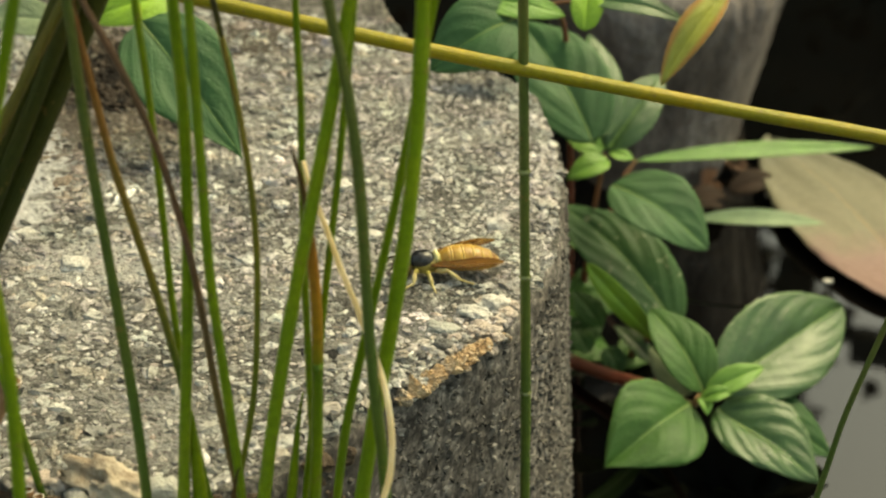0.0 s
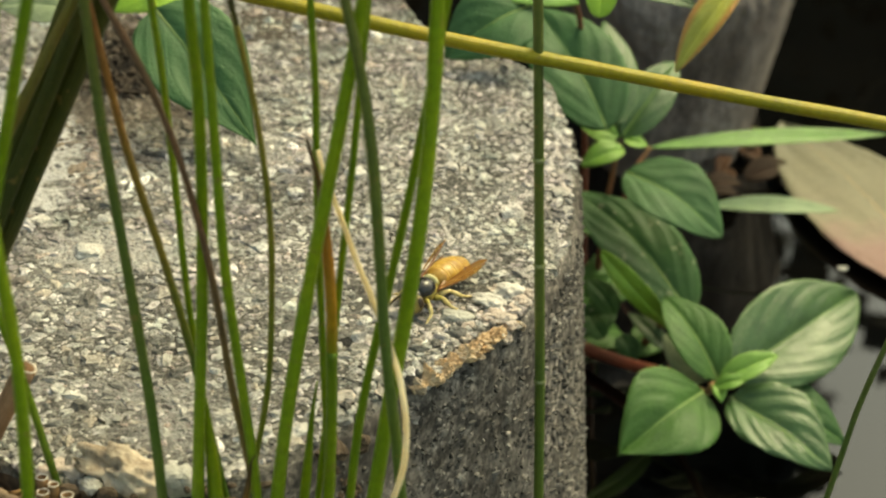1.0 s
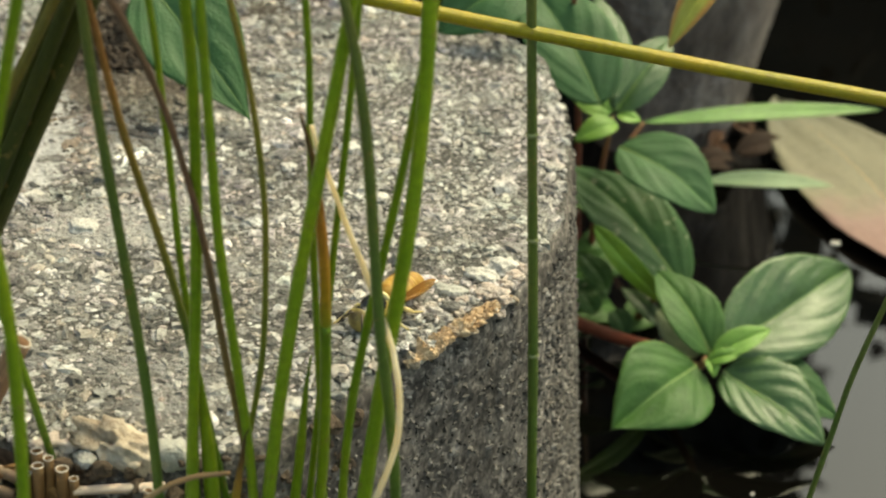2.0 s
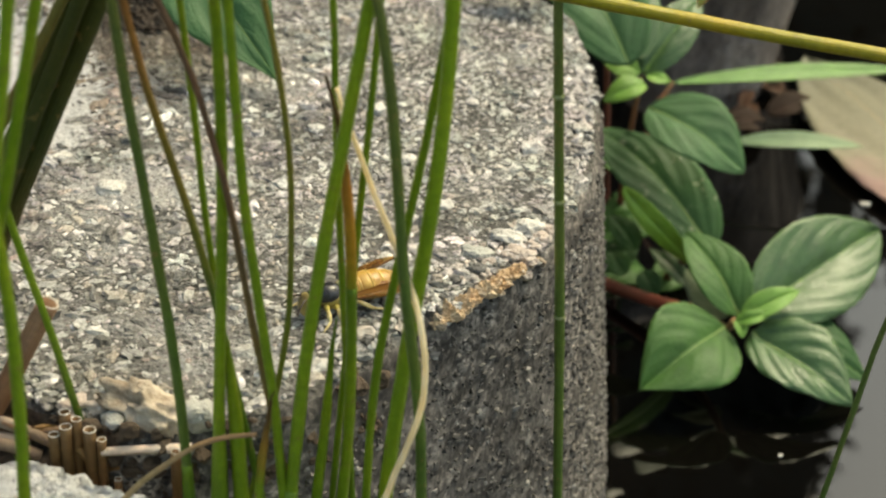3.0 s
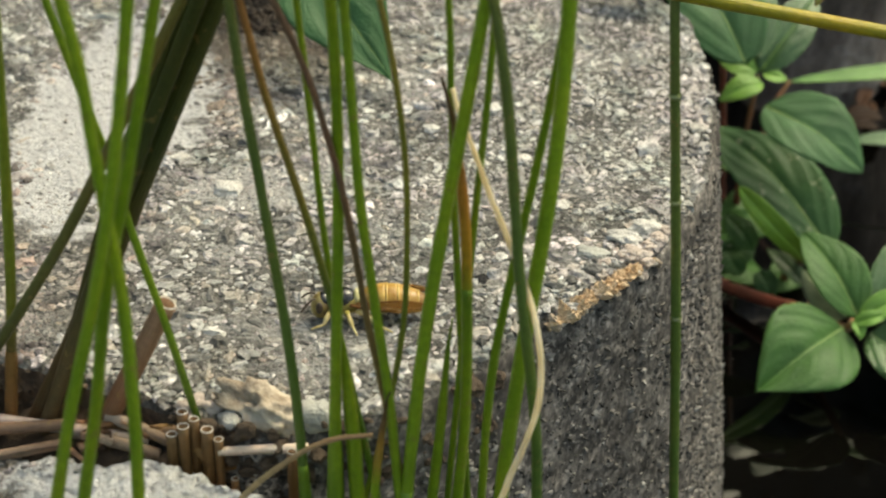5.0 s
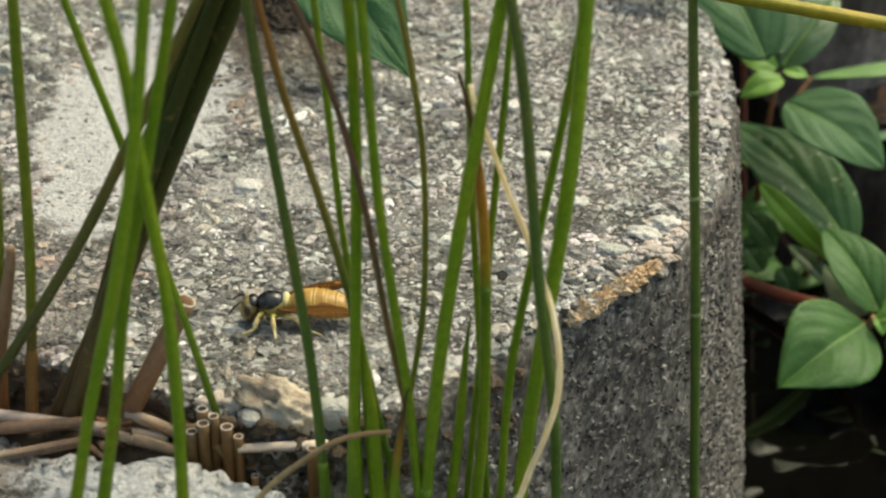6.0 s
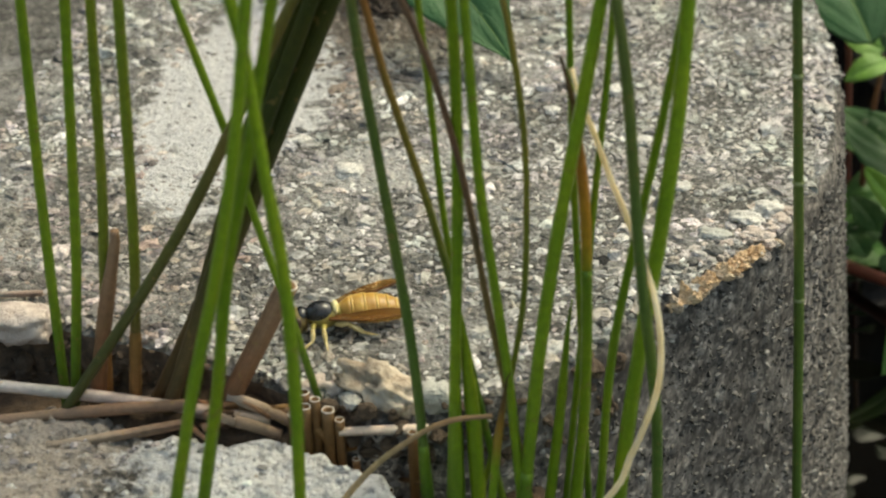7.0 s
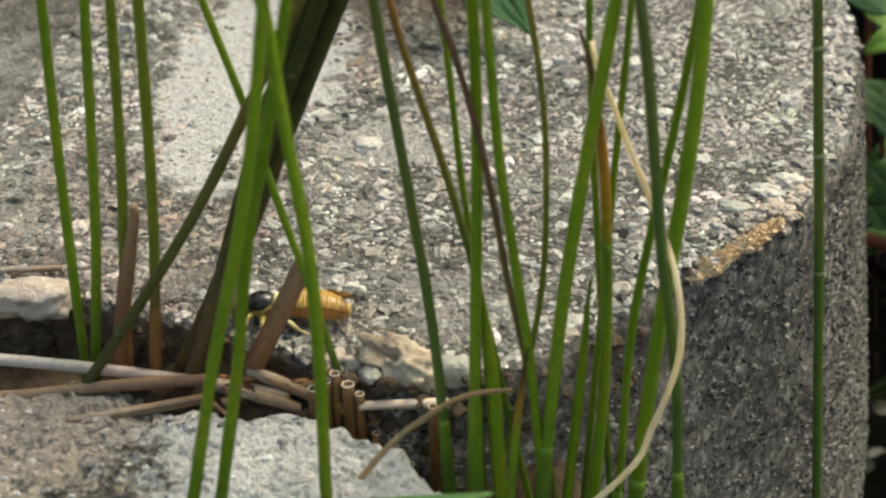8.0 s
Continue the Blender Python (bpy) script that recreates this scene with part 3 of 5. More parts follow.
def leaf(name, parent, base, tip, width, material, thick=0.25, label="", rib=None, **kw):
    ob = child(name, leaf_mesh(name, base, tip, width, material, **kw), parent, label)
    m = ob.modifiers.new("thickness", "SOLIDIFY")
    m.thickness, m.offset = thick * MM, 0
    if rib:
        mid = [ob.data.vertices[i * 23 + 11].co.copy() for i in range(0, 45, 4)]
        up = Vector(kw.get("face", (0, -0.5, 0.85))).normalized() * 0.00012
        child("midrib", tube("midrib", [q + up for q in mid], [0.34 * MM, 0.26 * MM, 0.16 * MM, 0.06 * MM], rib, sides=6, count=24), ob)
    return ob


def ico(sub):
    bm = bmesh.new()
    bmesh.ops.create_icosphere(bm, subdivisions=sub, radius=1)
    v = np.array([x.co for x in bm.verts])
    f = [tuple(x.index for x in face.verts) for face in bm.faces]
    bm.free()
    return v, f


ICO0, ICO1, ICO3 = ico(1), ico(2), ico(4)


def chunk_mesh(name, size, material, seed, rough=0.28, facets=1.4, dent=None):
    """A broken stone of half-sizes in mm."""
    v, f = ICO3
    out = []
    for p in v:
        q = Vector(p)
        k = 1 + rough * noise.noise(q * facets + Vector((seed * 7.1, 0, 0))) + rough * 0.4 * noise.noise(q * facets * 3 + Vector((0, seed * 5.3, 0)))
        k -= 0.5 * rough * abs(noise.noise(q * 2.2 + Vector((0, 0, seed * 3.1))))
        k += 0.06 * noise.noise(q * 9)
        if dent:
            near = q.normalized().dot(Vector(dent).normalized())
            k -= 0.55 * max(0.0, min(1.0, (near - 0.78) * 9)) - 0.10 * math.exp(-((near - 0.76) * 14) ** 2)
        m = max(abs(c) for c in q) ** 0.35
        out.append(Vector((q.x * size[0], q.y * size[1], q.z * size[2])) * (k / m) * MM)
    return mesh_of(name, out, f, material)


# ---------- concrete slab, front stone, grey rock ----------
def closed_outline(points, step):
    p = [Vector((x, y, 0)) for x, y in points]
    n = len(p)
    dense = []
    for i in range(n):
        a, b, c, d = p[i - 1], p[i], p[(i + 1) % n], p[(i + 2) % n]
        for s in range(30):
            u = s / 30
            dense.append(0.5 * (2 * b + (c - a) * u + (2 * a - 5 * b + 4 * c - d) * u * u + (3 * b - a - 3 * c + d) * u ** 3))
    dense.append(dense[0])
    flat = np.array(dense)[:, :2]
    run = np.r_[0, np.cumsum(np.linalg.norm(np.diff(flat, axis=0), axis=1))]
    count = int(run[-1] / step)
    at = np.linspace(0, run[-1], count, endpoint=False)
    return np.stack([np.interp(at, run, flat[:, k]) for k in (0, 1)], 1)


def block_mesh(name, outline, centre, depth, material, step=1.0, flare=0.07, edge=2.5, lump=1.0, tilt=(0, 0), crumble=1.0, seed=0, rings=140, side_step=1.2, side_material=None, flake=0.0):
    """A block of weathered concrete: rough top, worn edge and slightly flaring sides (mm)."""
    ring = closed_outline(outline, step)
    n = len(ring)
    c = np.array(centre, float)
    off = Vector((seed * 31.7, seed * 17.3, 0))
    verts = []
    levels = []
    for k in range(1, rings + 1):
        levels.append(("top", k / rings))
    for k in range(1, 6):
        levels.append(("edge", k / 5))
    steps = int(depth / side_step)
    for k in range(1, steps + 1):
        levels.append(("side", k / steps))
    verts.append(Vector((c[0], c[1], 0)) * MM)
    inward = c - ring
    inward /= np.linalg.norm(inward, axis=1)[:, None]
    worn = [edge * (1 + 0.9 * noise.noise(Vector((x * 0.06, y * 0.06, 3.0)) + off)) for x, y in ring]
    jag = [crumble * (1.6 * noise.noise(Vector((x * 0.11, y * 0.11, 0)) + off) + 0.9 * noise.noise(Vector((x * 0.35, y * 0.35, 5)) + off)
                      + (0.45 + 0.5 * flake) * noise.noise(Vector((x * 0.9, y * 0.9, 9)) + off)) for x, y in ring]
    for kind, q in levels:
        for i in range(n):
            x, y = ring[i]
            w = worn[i]
            ix, iy = inward[i]
            if kind == "top":
                d = math.hypot(c[0] - x, c[1] - y) - w
                px, py, pz = c[0] - ix * d * q, c[1] - iy * d * q, 0.0
                near = max(0.0, 1 - d * (1 - q) / 8)
                px -= ix * jag[i] * near * 0.6
                py -= iy * jag[i] * near * 0.6
                pz -= 0.5 * near * near
            elif kind == "edge":
                a = q * math.pi / 2
                r = w * (math.sin(a)) - w
                px, py, pz = x - ix * (r + jag[i] * 0.6), y - iy * (r + jag[i] * 0.6), -0.5 - w * (1 - math.cos(a))
            else:
                z = q * depth
                r = jag[i] * 0.6 * max(0.0, 1 - z / 12) + flare * z + 0.5
                px, py, pz = x - ix * r, y - iy * r, -0.5 - w - z
            v = Vector((px, py, pz))
            g = noise.noise(v * 0.05 + off) * 0.8 + noise.noise(v * 0.16 + off) * 0.5
            h = (noise.noise(v * 0.55 + off) * 0.28 + noise.noise(v * 1.2 + off) * 0.16) * lump
            if flake:
                st = 2.6 * noise.noise(v * 0.085 + off) + 1.0 * noise.noise(v * 0.3 + off) + 0.4 * noise.noise(v * 0.8 + off)
                fl = math.floor(st)
                pz += flake * (fl + min(1.0, (st - fl) * 6.0) + 1.0 - 1.2 * math.exp(-((st - fl - 0.05) * 14) ** 2))
            if kind == "top":
                pz += g * 0.8 * lump + h + tilt[0] * (px - c[0]) + tilt[1] * (py - c[1])
            else:
                fall = tilt[0] * (px - c[0]) + tilt[1] * (py - c[1])
                px -= ix * (h + 0.5 * g)
                py -= iy * (h + 0.5 * g)
                pz += fall
            verts.append(Vector((px, py, pz)) * MM)
    faces = [(0, 1 + i, 1 + (i + 1) % n) for i in range(n)]
    for k in range(len(levels) - 1):
        a = 1 + k * n
        faces += [(a + i, a + n + i, a + n + (i + 1) % n, a + (i + 1) % n) for i in range(n)]
    me = mesh_of(name, verts, faces, material)
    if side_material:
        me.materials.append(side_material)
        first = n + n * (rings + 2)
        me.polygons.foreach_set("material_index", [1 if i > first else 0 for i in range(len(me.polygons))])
    return me


SLAB_OUT = [(-230, -43), (-170, -47), (-114, -46.5), (-98, -48.5), (-83, -53.5), (-70, -59.5), (-55, -65), (-41, -67.5), (-28, -63.5), (-15.5, -54),
            (-1, -32.5), (10, -18), (19.5, -5), (26.5, 13), (30.5, 36), (32, 62), (31, 84), (27, 107), (19, 118), (4, 124), (-6, 150), (-16, 190),
            (-60, 250), (-230, 260)]
slab = tagged(new("concrete_slab"), "weathered grey concrete slab with exposed gravel, standing in the pond", "concrete slab")
child("slab_body", block_mesh("slab_body", SLAB_OUT, (-85, 70), 105, CONCRETE, step=1.0, rings=150, edge=2.4, crumble=1.5, side_material=SIDE_FACE), slab)

FRONT_OUT = [(-230, -62), (-150, -66), (-110, -67), (-92, -65), (-77, -70), (-67, -71), (-58, -71), (-49, -77), (-41, -83), (-35, -90), (-33, -104),
             (-42, -125), (-70, -150), (-140, -165), (-230, -160)]
front_block = tagged(new("broken_concrete_block"), "rough broken concrete block with pale lichen, in front of the slab", "concrete block")
child("block_body", block_mesh("block_body", FRONT_OUT, (-95, -110), 70, ROCK, step=0.6, rings=130, edge=3.0, lump=2.0, crumble=3.6, seed=3, flare=0.12, flake=0.55), front_block)
front_block.location = (0, 0, -0.005)

ROCK_OUT = [(47, 245), (60, 232), (82, 236), (101, 250), (112, 275), (122, 320), (110, 380), (70, 400), (40, 360), (38, 290)]
rock = tagged(new("grey_rock", block_mesh("grey_rock", ROCK_OUT, (80, 310), 90, GREY_ROCK, step=1.5, rings=50, edge=10, lump=2.0, crumble=2.0, seed=8, flare=-0.25)),
              "dull grey streaked rock rising from the pond", "rock")
rock.location = (0, 0, -0.020)


# ---------- water, bank and far planting ----------
def disc(name, rings, material, steps=96):
    """A sheet of rings (radius, height) round the place."""
    verts, faces = [], []
    for r, z in rings:
        for s in range(steps):
            a = 2 * math.pi * s / steps
            wob = 1 + (0.05 * noise.noise(Vector((math.cos(a) * 2, math.sin(a) * 2, r))) if z is not None and len(rings) > 3 else 0)
            verts.append((r * wob * math.cos(a), r * wob * math.sin(a), z))
    for k in range(len(rings) - 1):
        a = k * steps
        faces += [(a + s, a + (s + 1) % steps, a + steps + (s + 1) % steps, a + steps + s) for s in range(steps)]
    faces.append(tuple(range(steps))[::-1])
    return new(name, mesh_of(name, verts, faces, material))


tagged(disc("water", [(0.01, -0.09), (0.5, -0.09), (1.75, -0.09)], WATER), "still dark pond water", "water", kind="structure")
tagged(disc("ground", [(0.01, -0.35), (1.25, -0.3), (1.5, -0.12), (1.65, -0.06), (2.2, 0.0), (8, 0.05), (60, 0.0), (400, 0.0)], BANK), "dark earth bank round the pond", "ground", kind="structure")


def far_planting():
    """Dark waterside shrubs: tall on one side, thinning out to low growth, with gaps at the border."""
    rng = random.Random(1)
    radius = 1.5

    def crown_edge(h):
        return 14.6 + 0.5 * noise.noise(Vector((h * 9, 0, 3))) + 0.35 * noise.noise(Vector((h * 31, 0, 8)))

    def filled(az, h):
        """Low growth all round, a tall tree up to one side, gaps under its crown and one bare branch reaching out."""
        low = 0.60 + 0.05 * noise.noise(Vector((az * 0.35, 0, 3))) + 0.03 * noise.noise(Vector((az * 1.3, 0, 8)))
        if h < low:
            return True
        if az > crown_edge(h):
            return abs(h - 0.705 - 0.006 * (az - 15) - 0.012 * noise.noise(Vector((az * 0.8, 0, 5)))) < 0.022 and az < 26
        gap = noise.noise(Vector((az * 0.28, h * 9, 6))) + 0.5 * noise.noise(Vector((az * 0.9, h * 26, 9)))
        return not (h < 0.84 and gap > 0.42 and az > -20) and not (math.hypot((az - 12.1) / 0.9, (h - 0.675) / 0.03) < 1)

    verts, faces = [], []
    for _ in range(24000):
        az = rng.uniform(-75, 75) if rng.random() < 0.6 else rng.uniform(4, 20)
        h = 1.9 * rng.random()
        r = radius + rng.uniform(-0.02, 0.5)
        if not filled(az, h):
            continue
        a = radians(az)
        c = Vector((math.sin(a) * r, math.cos(a) * r, -0.1 + h))
        d = Vector((rng.uniform(-1, 1), rng.uniform(-1, 1), rng.uniform(-0.6, 0.6))).normalized()
        s = d.cross(Vector((rng.uniform(-1, 1), rng.uniform(-1, 1), 1))).normalized()
        ln, w = rng.uniform(0.02, 0.05), rng.uniform(0.006, 0.014)
        up = d.cross(s) * 0.008
        n = len(verts)
        verts += [c, c + d * ln * 0.5 + s * w + up, c + d * ln, c + d * ln * 0.5 - s * w + up, c + d * ln * 0.5]
        faces += [(n, n + 1, n + 4), (n + 1, n + 2, n + 4), (n + 2, n + 3, n + 4), (n + 3, n, n + 4)]
    steps, rise = 600, 100
    n = len(verts)
    for i in range(steps + 1):
        a = radians(-75 + 150 * i / steps)
        for j in range(rise + 1):
            verts.append(Vector((math.sin(a) * (radius + 0.02), math.cos(a) * (radius + 0.02), -0.3 + 2.2 * j / rise)))
    for i in range(steps):
        for j in range(rise):
            if filled(-75 + 150 * (i + 0.5) / steps, 2.2 * (j + 0.5) / rise - 0.2):
                b = n + i * (rise + 1) + j
                faces.append((b, b + rise + 1, b + rise + 2, b + 1))
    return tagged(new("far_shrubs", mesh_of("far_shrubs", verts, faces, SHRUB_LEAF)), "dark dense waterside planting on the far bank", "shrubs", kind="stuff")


far_planting()


# ---------- soil in the gap ----------
def soil():
    verts, faces = [], []
    nx, ny = 130, 40
    for j in range(ny + 1):
        for i in range(nx + 1):
            x = -200 + 215 * i / nx
            y = -82 + 43 * j / ny
            z = -4.5 - 15 * max(0.0, min(1.0, (x + 58) / 26)) - 60 * max(0.0, min(1.0, (x + 20) / 35)) - 0.7 * max(0.0, -66.0 - y)
            z -= 7 * max(0.0, min(1.0, (-80 - x) / 12)) * max(0.0, min(1.0, (y + 67) / 4))
            z += 2.0 * noise.noise(Vector((x * 0.12, y * 0.12, 1))) + 1.0 * noise.noise(Vector((x * 0.5, y * 0.5, 2)))
            verts.append(Vector((x, y, z)) * MM)
    for j in range(ny):
        for i in range(nx):
            a = j * (nx + 1) + i
            faces.append((a, a + 1, a + nx + 2, a + nx + 1))
    return mesh_of("soil", verts, faces, SOIL)


tagged(new("soil", soil()), "dark wet soil and litter in the gap between the blocks", "soil", kind="structure")


# ---------- rushes and dead stems ----------
def rush(y, r, pts, material, label, top=0.8, lean=0.0, name="rush_stem", base_r=None, sides=10, flat=1.0, ext=(0, 0), sheath=0.0, nodes=(), tip=None, foot=0.0):
    """A rush from x, z pairs (mm), base first, standing in the plane y; it goes on past the last pair."""
    p = [Vector((x, y + lean * z, z)) for x, z in pts]
    if ext[1]:
        d = (p[-1] - p[-2]).normalized()
        p.append(p[-1] + d * ext[1] * 0.5)
        p.append(p[-1] + d * ext[1] * 0.5 + Vector((d.x * 3, 0, 0)))
    if ext[0]:
        d = (p[0] - p[1]).normalized()
        p.insert(0, p[0] + d * ext[0])
    r *= 0.8
    radii = [(base_r * 0.8 if base_r else r) * MM, r * MM, r * MM, r * 0.92 * MM, r * top * MM]
    ob = new(name)
    pts_m = [q * MM for q in p]
    if tip:
        line = spline(pts_m, 80)
        n = int(80 * tip[0])
        child("stem", tube("stem", [line[round(n * q / 8)] for q in range(9)], [radii[0], r * MM, r * MM], material, sides=sides, count=40, wobble=0.1, flat=flat), ob)
        child("withered_tip", tube("withered_tip", [line[n - 1 + round((80 - n) * q / 6)] for q in range(7)], [r * MM, r * 0.95 * MM, r * top * MM], tip[1], sides=sides, count=30, wobble=0.08, flat=flat), ob, tip[2])
    else:
        child("stem", tube("stem", pts_m, radii, material, sides=sides, count=46, wobble=0.1, flat=flat), ob)
    if sheath:
        line = spline(pts_m, 60)
        n = max(4, int(60 * sheath))
        child("sheath", tube("sheath", line[:n:max(1, n // 6)], [r * 1.35 * MM, r * 1.25 * MM, r * 1.12 * MM, r * 0.4 * MM], SHEATH, count=16, wobble=0.15), ob, "brown papery sheath")
    if foot:
        line = spline(pts_m, 60)
        n = max(4, int(60 * foot))
        child("basal_sheath", tube("basal_sheath", line[:n:max(1, n // 6)], [r * 1.5 * MM, r * 1.4 * MM, r * 1.25 * MM, r * 1.06 * MM], FOOT, count=16, wobble=0.12), ob, "dark green basal sheath")
    for z in nodes:
        at = min(spline(pts_m, 200), key=lambda q: abs(q.z - z * MM))
        child("node", tube("node", [at - Vector((0, 0, 0.0006)), at, at + Vector((0, 0, 0.0006))], [r * 0.9 * MM, r * 1.22 * MM, r * 0.9 * MM], NODE, count=7), ob, "pale node ring")
    return tagged(ob, label, "rush stem", "rush stems by the slab")


GREEN = "slender green rush stem standing beside the slab"
BASED = "green rush stem with a brown base in the gap"
rush(-60, 1.05, [(-97.6, -5), (-97.3, 15), (-96.9, 35), (-96.1, 60)], RUSH, GREEN, ext=(6, 50))
rush(-61, 1.05, [(-94.9, 0), (-92.6, 18), (-91.3, 33), (-89.2, 60)], RUSH, GREEN, ext=(8, 50))
rush(-62, 1.05, [(-89.8, -3), (-87.7, 20), (-86.5, 33), (-84.9, 61)], RUSH_BASE, BASED, ext=(6, 50), sheath=0.22)
rush(-64, 1.1, [(-84.4, -2), (-82.4, 18), (-81.3, 34), (-80.1, 61)], RUSH_BASE, BASED, ext=(6, 50), sheath=0.22)
rush(-68, 1.12, [(-92.3, 0.5), (-82.5, 15), (-72.8, 30.5), (-64.5, 46), (-55.2, 64)], RUSH_LEAN, "brownish olive rush leaning across its neighbours", ext=(6, 45))
rush(-66, 0.78, [(-54.9, 2.5), (-58, 16), (-61.6, 30), (-65.1, 45), (-68.8, 58), (-71.3, 67)], RUSH, "thin green rush leaning away from the clump", ext=(8, 45))
rush(-60.5, 2.2, [(-80.7, -4.3), (-69.1, 20.2), (-59.4, 42.7), (-51.7, 60.0)], RUSH_OLIVE, "thick dark olive rush stalk, leaning", ext=(6, 50), top=0.95)
rush(-62.5, 2.0, [(-77.3, -4.0), (-69.9, 21.3), (-62.3, 43.6), (-55.4, 60.8)], RUSH_OLIVE, "thick dark olive rush stalk, leaning", ext=(6, 50), top=0.95)
rush(-64.5, 1.55, [(-79.5, -5.8), (-70.0, 19.7), (-61.4, 42.3), (-54.1, 59.7)], RUSH_OLIVE, "thick dark olive rush stalk, leaning", ext=(6, 50), top=0.95)
NEAR = "bright green rush stem standing before the broken block"
swaying = rush(-105, 1.15, [(-49.8, 10.2), (-49.4, 26.9), (-49.7, 44.3), (-51.3, 60.7), (-52.6, 76.2), (-53.9, 83.6)], RUSH_BRIGHT, "bright green rush stem swaying before the broken block", ext=(25, 40), top=0.6)
rush(-108, 1.12, [(-65.7, 11.7), (-62, 28.4), (-57.4, 45.8), (-53.9, 62.2), (-51.4, 77.6), (-50.4, 84.9)], RUSH_BRIGHT, NEAR, ext=(25, 40), top=0.4)
rush(-102, 1.12, [(-63.6, 7.5), (-60.3, 24.6), (-57.6, 42.4), (-53.6, 59.2), (-50.1, 75), (-48.5, 82.5)], RUSH, NEAR, ext=(25, 30), top=0.9)
rush(-76, 0.98, [(-36.1, -7.6), (-36.7, 6.3), (-37.8, 20.2), (-39.4, 34.1), (-41.1, 48), (-42.8, 61.9), (-44.1, 75.8)], RUSH_DARK, "dark green rush stem beside the slab", ext=(16, 45), foot=0.17)
rush(-74, 0.75, [(-30.6, 21), (-31.8, 27.6), (-34.9, 40.7), (-38.5, 53.8), (-40.2, 60.4), (-42.2, 70)], RUSH_RED, "thin rush stem turning red-brown at the top", ext=(45, 40))
rush(-78, 1.07, [(-31.2, -6), (-30.9, 9.2), (-30.3, 24.3), (-29.7, 39.5), (-29.4, 54.7), (-29.6, 69.8), (-30.6, 84)], RUSH, GREEN, ext=(20, 45), base_r=2.3, foot=0.17)
rush(-76.5, 1.5, [(-28.0, -9), (-28.6, 6), (-29.6, 19)], RUSH, "short green rush shoot hugging its neighbour", ext=(20, 4), top=0.2, base_r=1.5)
rush(-72, 0.66, [(-31, 20), (-32, 31.1), (-32.8, 39), (-33.9, 54.8), (-35.2, 70.7), (-36.1, 78.6)], RUSH, GREEN, ext=(45, 40))
rush(-80, 0.91, [(-21.3, -4), (-21.7, 1.1), (-22.5, 12.5), (-23.8, 23.8), (-25.1, 35.2), (-26.3, 46.5), (-27.5, 69.2)], RUSH, GREEN, ext=(25, 45), foot=0.17)
rush(-79, 0.65, [(-22.4, 7), (-25.5, 24.8), (-26.9, 34.7), (-28.4, 44.6), (-30.5, 54.5), (-33.2, 64.3), (-37, 74.2), (-41.4, 83)], RUSH_BROWN, "thin dead brown rush stem among green ones", ext=(32, 40))
rush(-74, 0.57, [(-27.2, -9), (-23.2, 8.6), (-21.1, 21.1), (-20.4, 33.6), (-20.3, 46.2), (-21.2, 58.7), (-23.2, 71.2), (-25.5, 82)], RUSH_TIP, "thin olive rush stem with a black withered tip", ext=(25, 30), top=0.4, tip=(0.78, TIP_BLACK, "black withered tip"), foot=0.17)
rush(-70, 0.65, [(-13.2, 27.2), (-13.9, 44), (-14.3, 60.9), (-14.4, 68), (-15, 78.6)], RUSH, GREEN, ext=(50, 45))
rush(-73, 1.05, [(-13.2, -11.4), (-12, 4), (-11.7, 16), (-11.7, 27.7), (-11.9, 37), (-12.5, 45), (-13.4, 53), (-14.4, 59)], RUSH, "green rush stem with an orange and brown withered top", ext=(25, 3), top=0.25, base_r=1.6, tip=(0.66, TIP_ORANGE, "orange withered tip"))
rush(-80, 1.21, [(-20.1, -2), (-19.3, 6.3), (-17.9, 19.7), (-16.1, 33), (-14, 46.4), (-11.7, 59.8), (-9.5, 73.1), (-7.4, 86.5)], RUSH_BRIGHT, "bright green rush stem leaning beside the slab", ext=(25, 45), foot=0.17)
rush(-69, 0.67, [(-13, 11), (-11.2, 33.8), (-10.3, 44.5), (-9.3, 55.3), (-8.2, 70)], RUSH, GREEN, ext=(40, 40))
rush(-82, 1.02, [(-0.6, -4.5), (-0.9, 8), (-1.9, 19.3), (-3.3, 30.6), (-4.3, 41.9), (-5.1, 53.2), (-6.1, 64.5), (-7.7, 75.8), (-10, 86)], RUSH_DARK, "dark green rush stem beside the slab", ext=(25, 45), foot=0.17)
rush(-78, 1.38, [(-6.6, -9.9), (-5.1, 6.1), (-3.2, 22.1), (-1, 38.1), (0.8, 54.1), (1.8, 70.1), (2.1, 86)], RUSH_BRIGHT, "broad bright green rush stem leaning beside the slab", ext=(25, 45), foot=0.17)
rush(-75, 0.82, [(-9.6, -12), (-9.1, -5), (-8.6, 6), (-7.5, 17.9), (-5.5, 30.3), (-3.2, 42.7), (-1, 55.1), (0.9, 67.5)], RUSH, GREEN, ext=(25, 45), foot=0.17)
rush(-20, 1.12, [(23.4, -44.2), (22.1, -12.3), (21.3, 3.6), (20.4, 19.6), (19.5, 35.5), (18.6, 51.5)], RUSH_DARK, "single dark green rush stem with pale nodes before the slab side", ext=(50, 60), nodes=(16.4, 36.0, -6.0))
rush(-74, 1.0, [(-17.1, -10.8), (-15.6, 4), (-14.8, 14)], RUSH, GREEN, ext=(25, 10), top=0.2, base_r=1.7)
rush(-82, 0.9, [(-25.5, -9), (-24.2, 4), (-22.8, 14)], RUSH_ORANGE, "short yellowing rush shoot in the gap", ext=(22, 2), top=0.15, flat=0.5)
rush(-30, 0.7, [(72.9, -19.4), (75.8, -3.3), (80.2, 13.3)], RUSH_DARK, "thin dark green rush stem leaning over the water", ext=(85, 60))


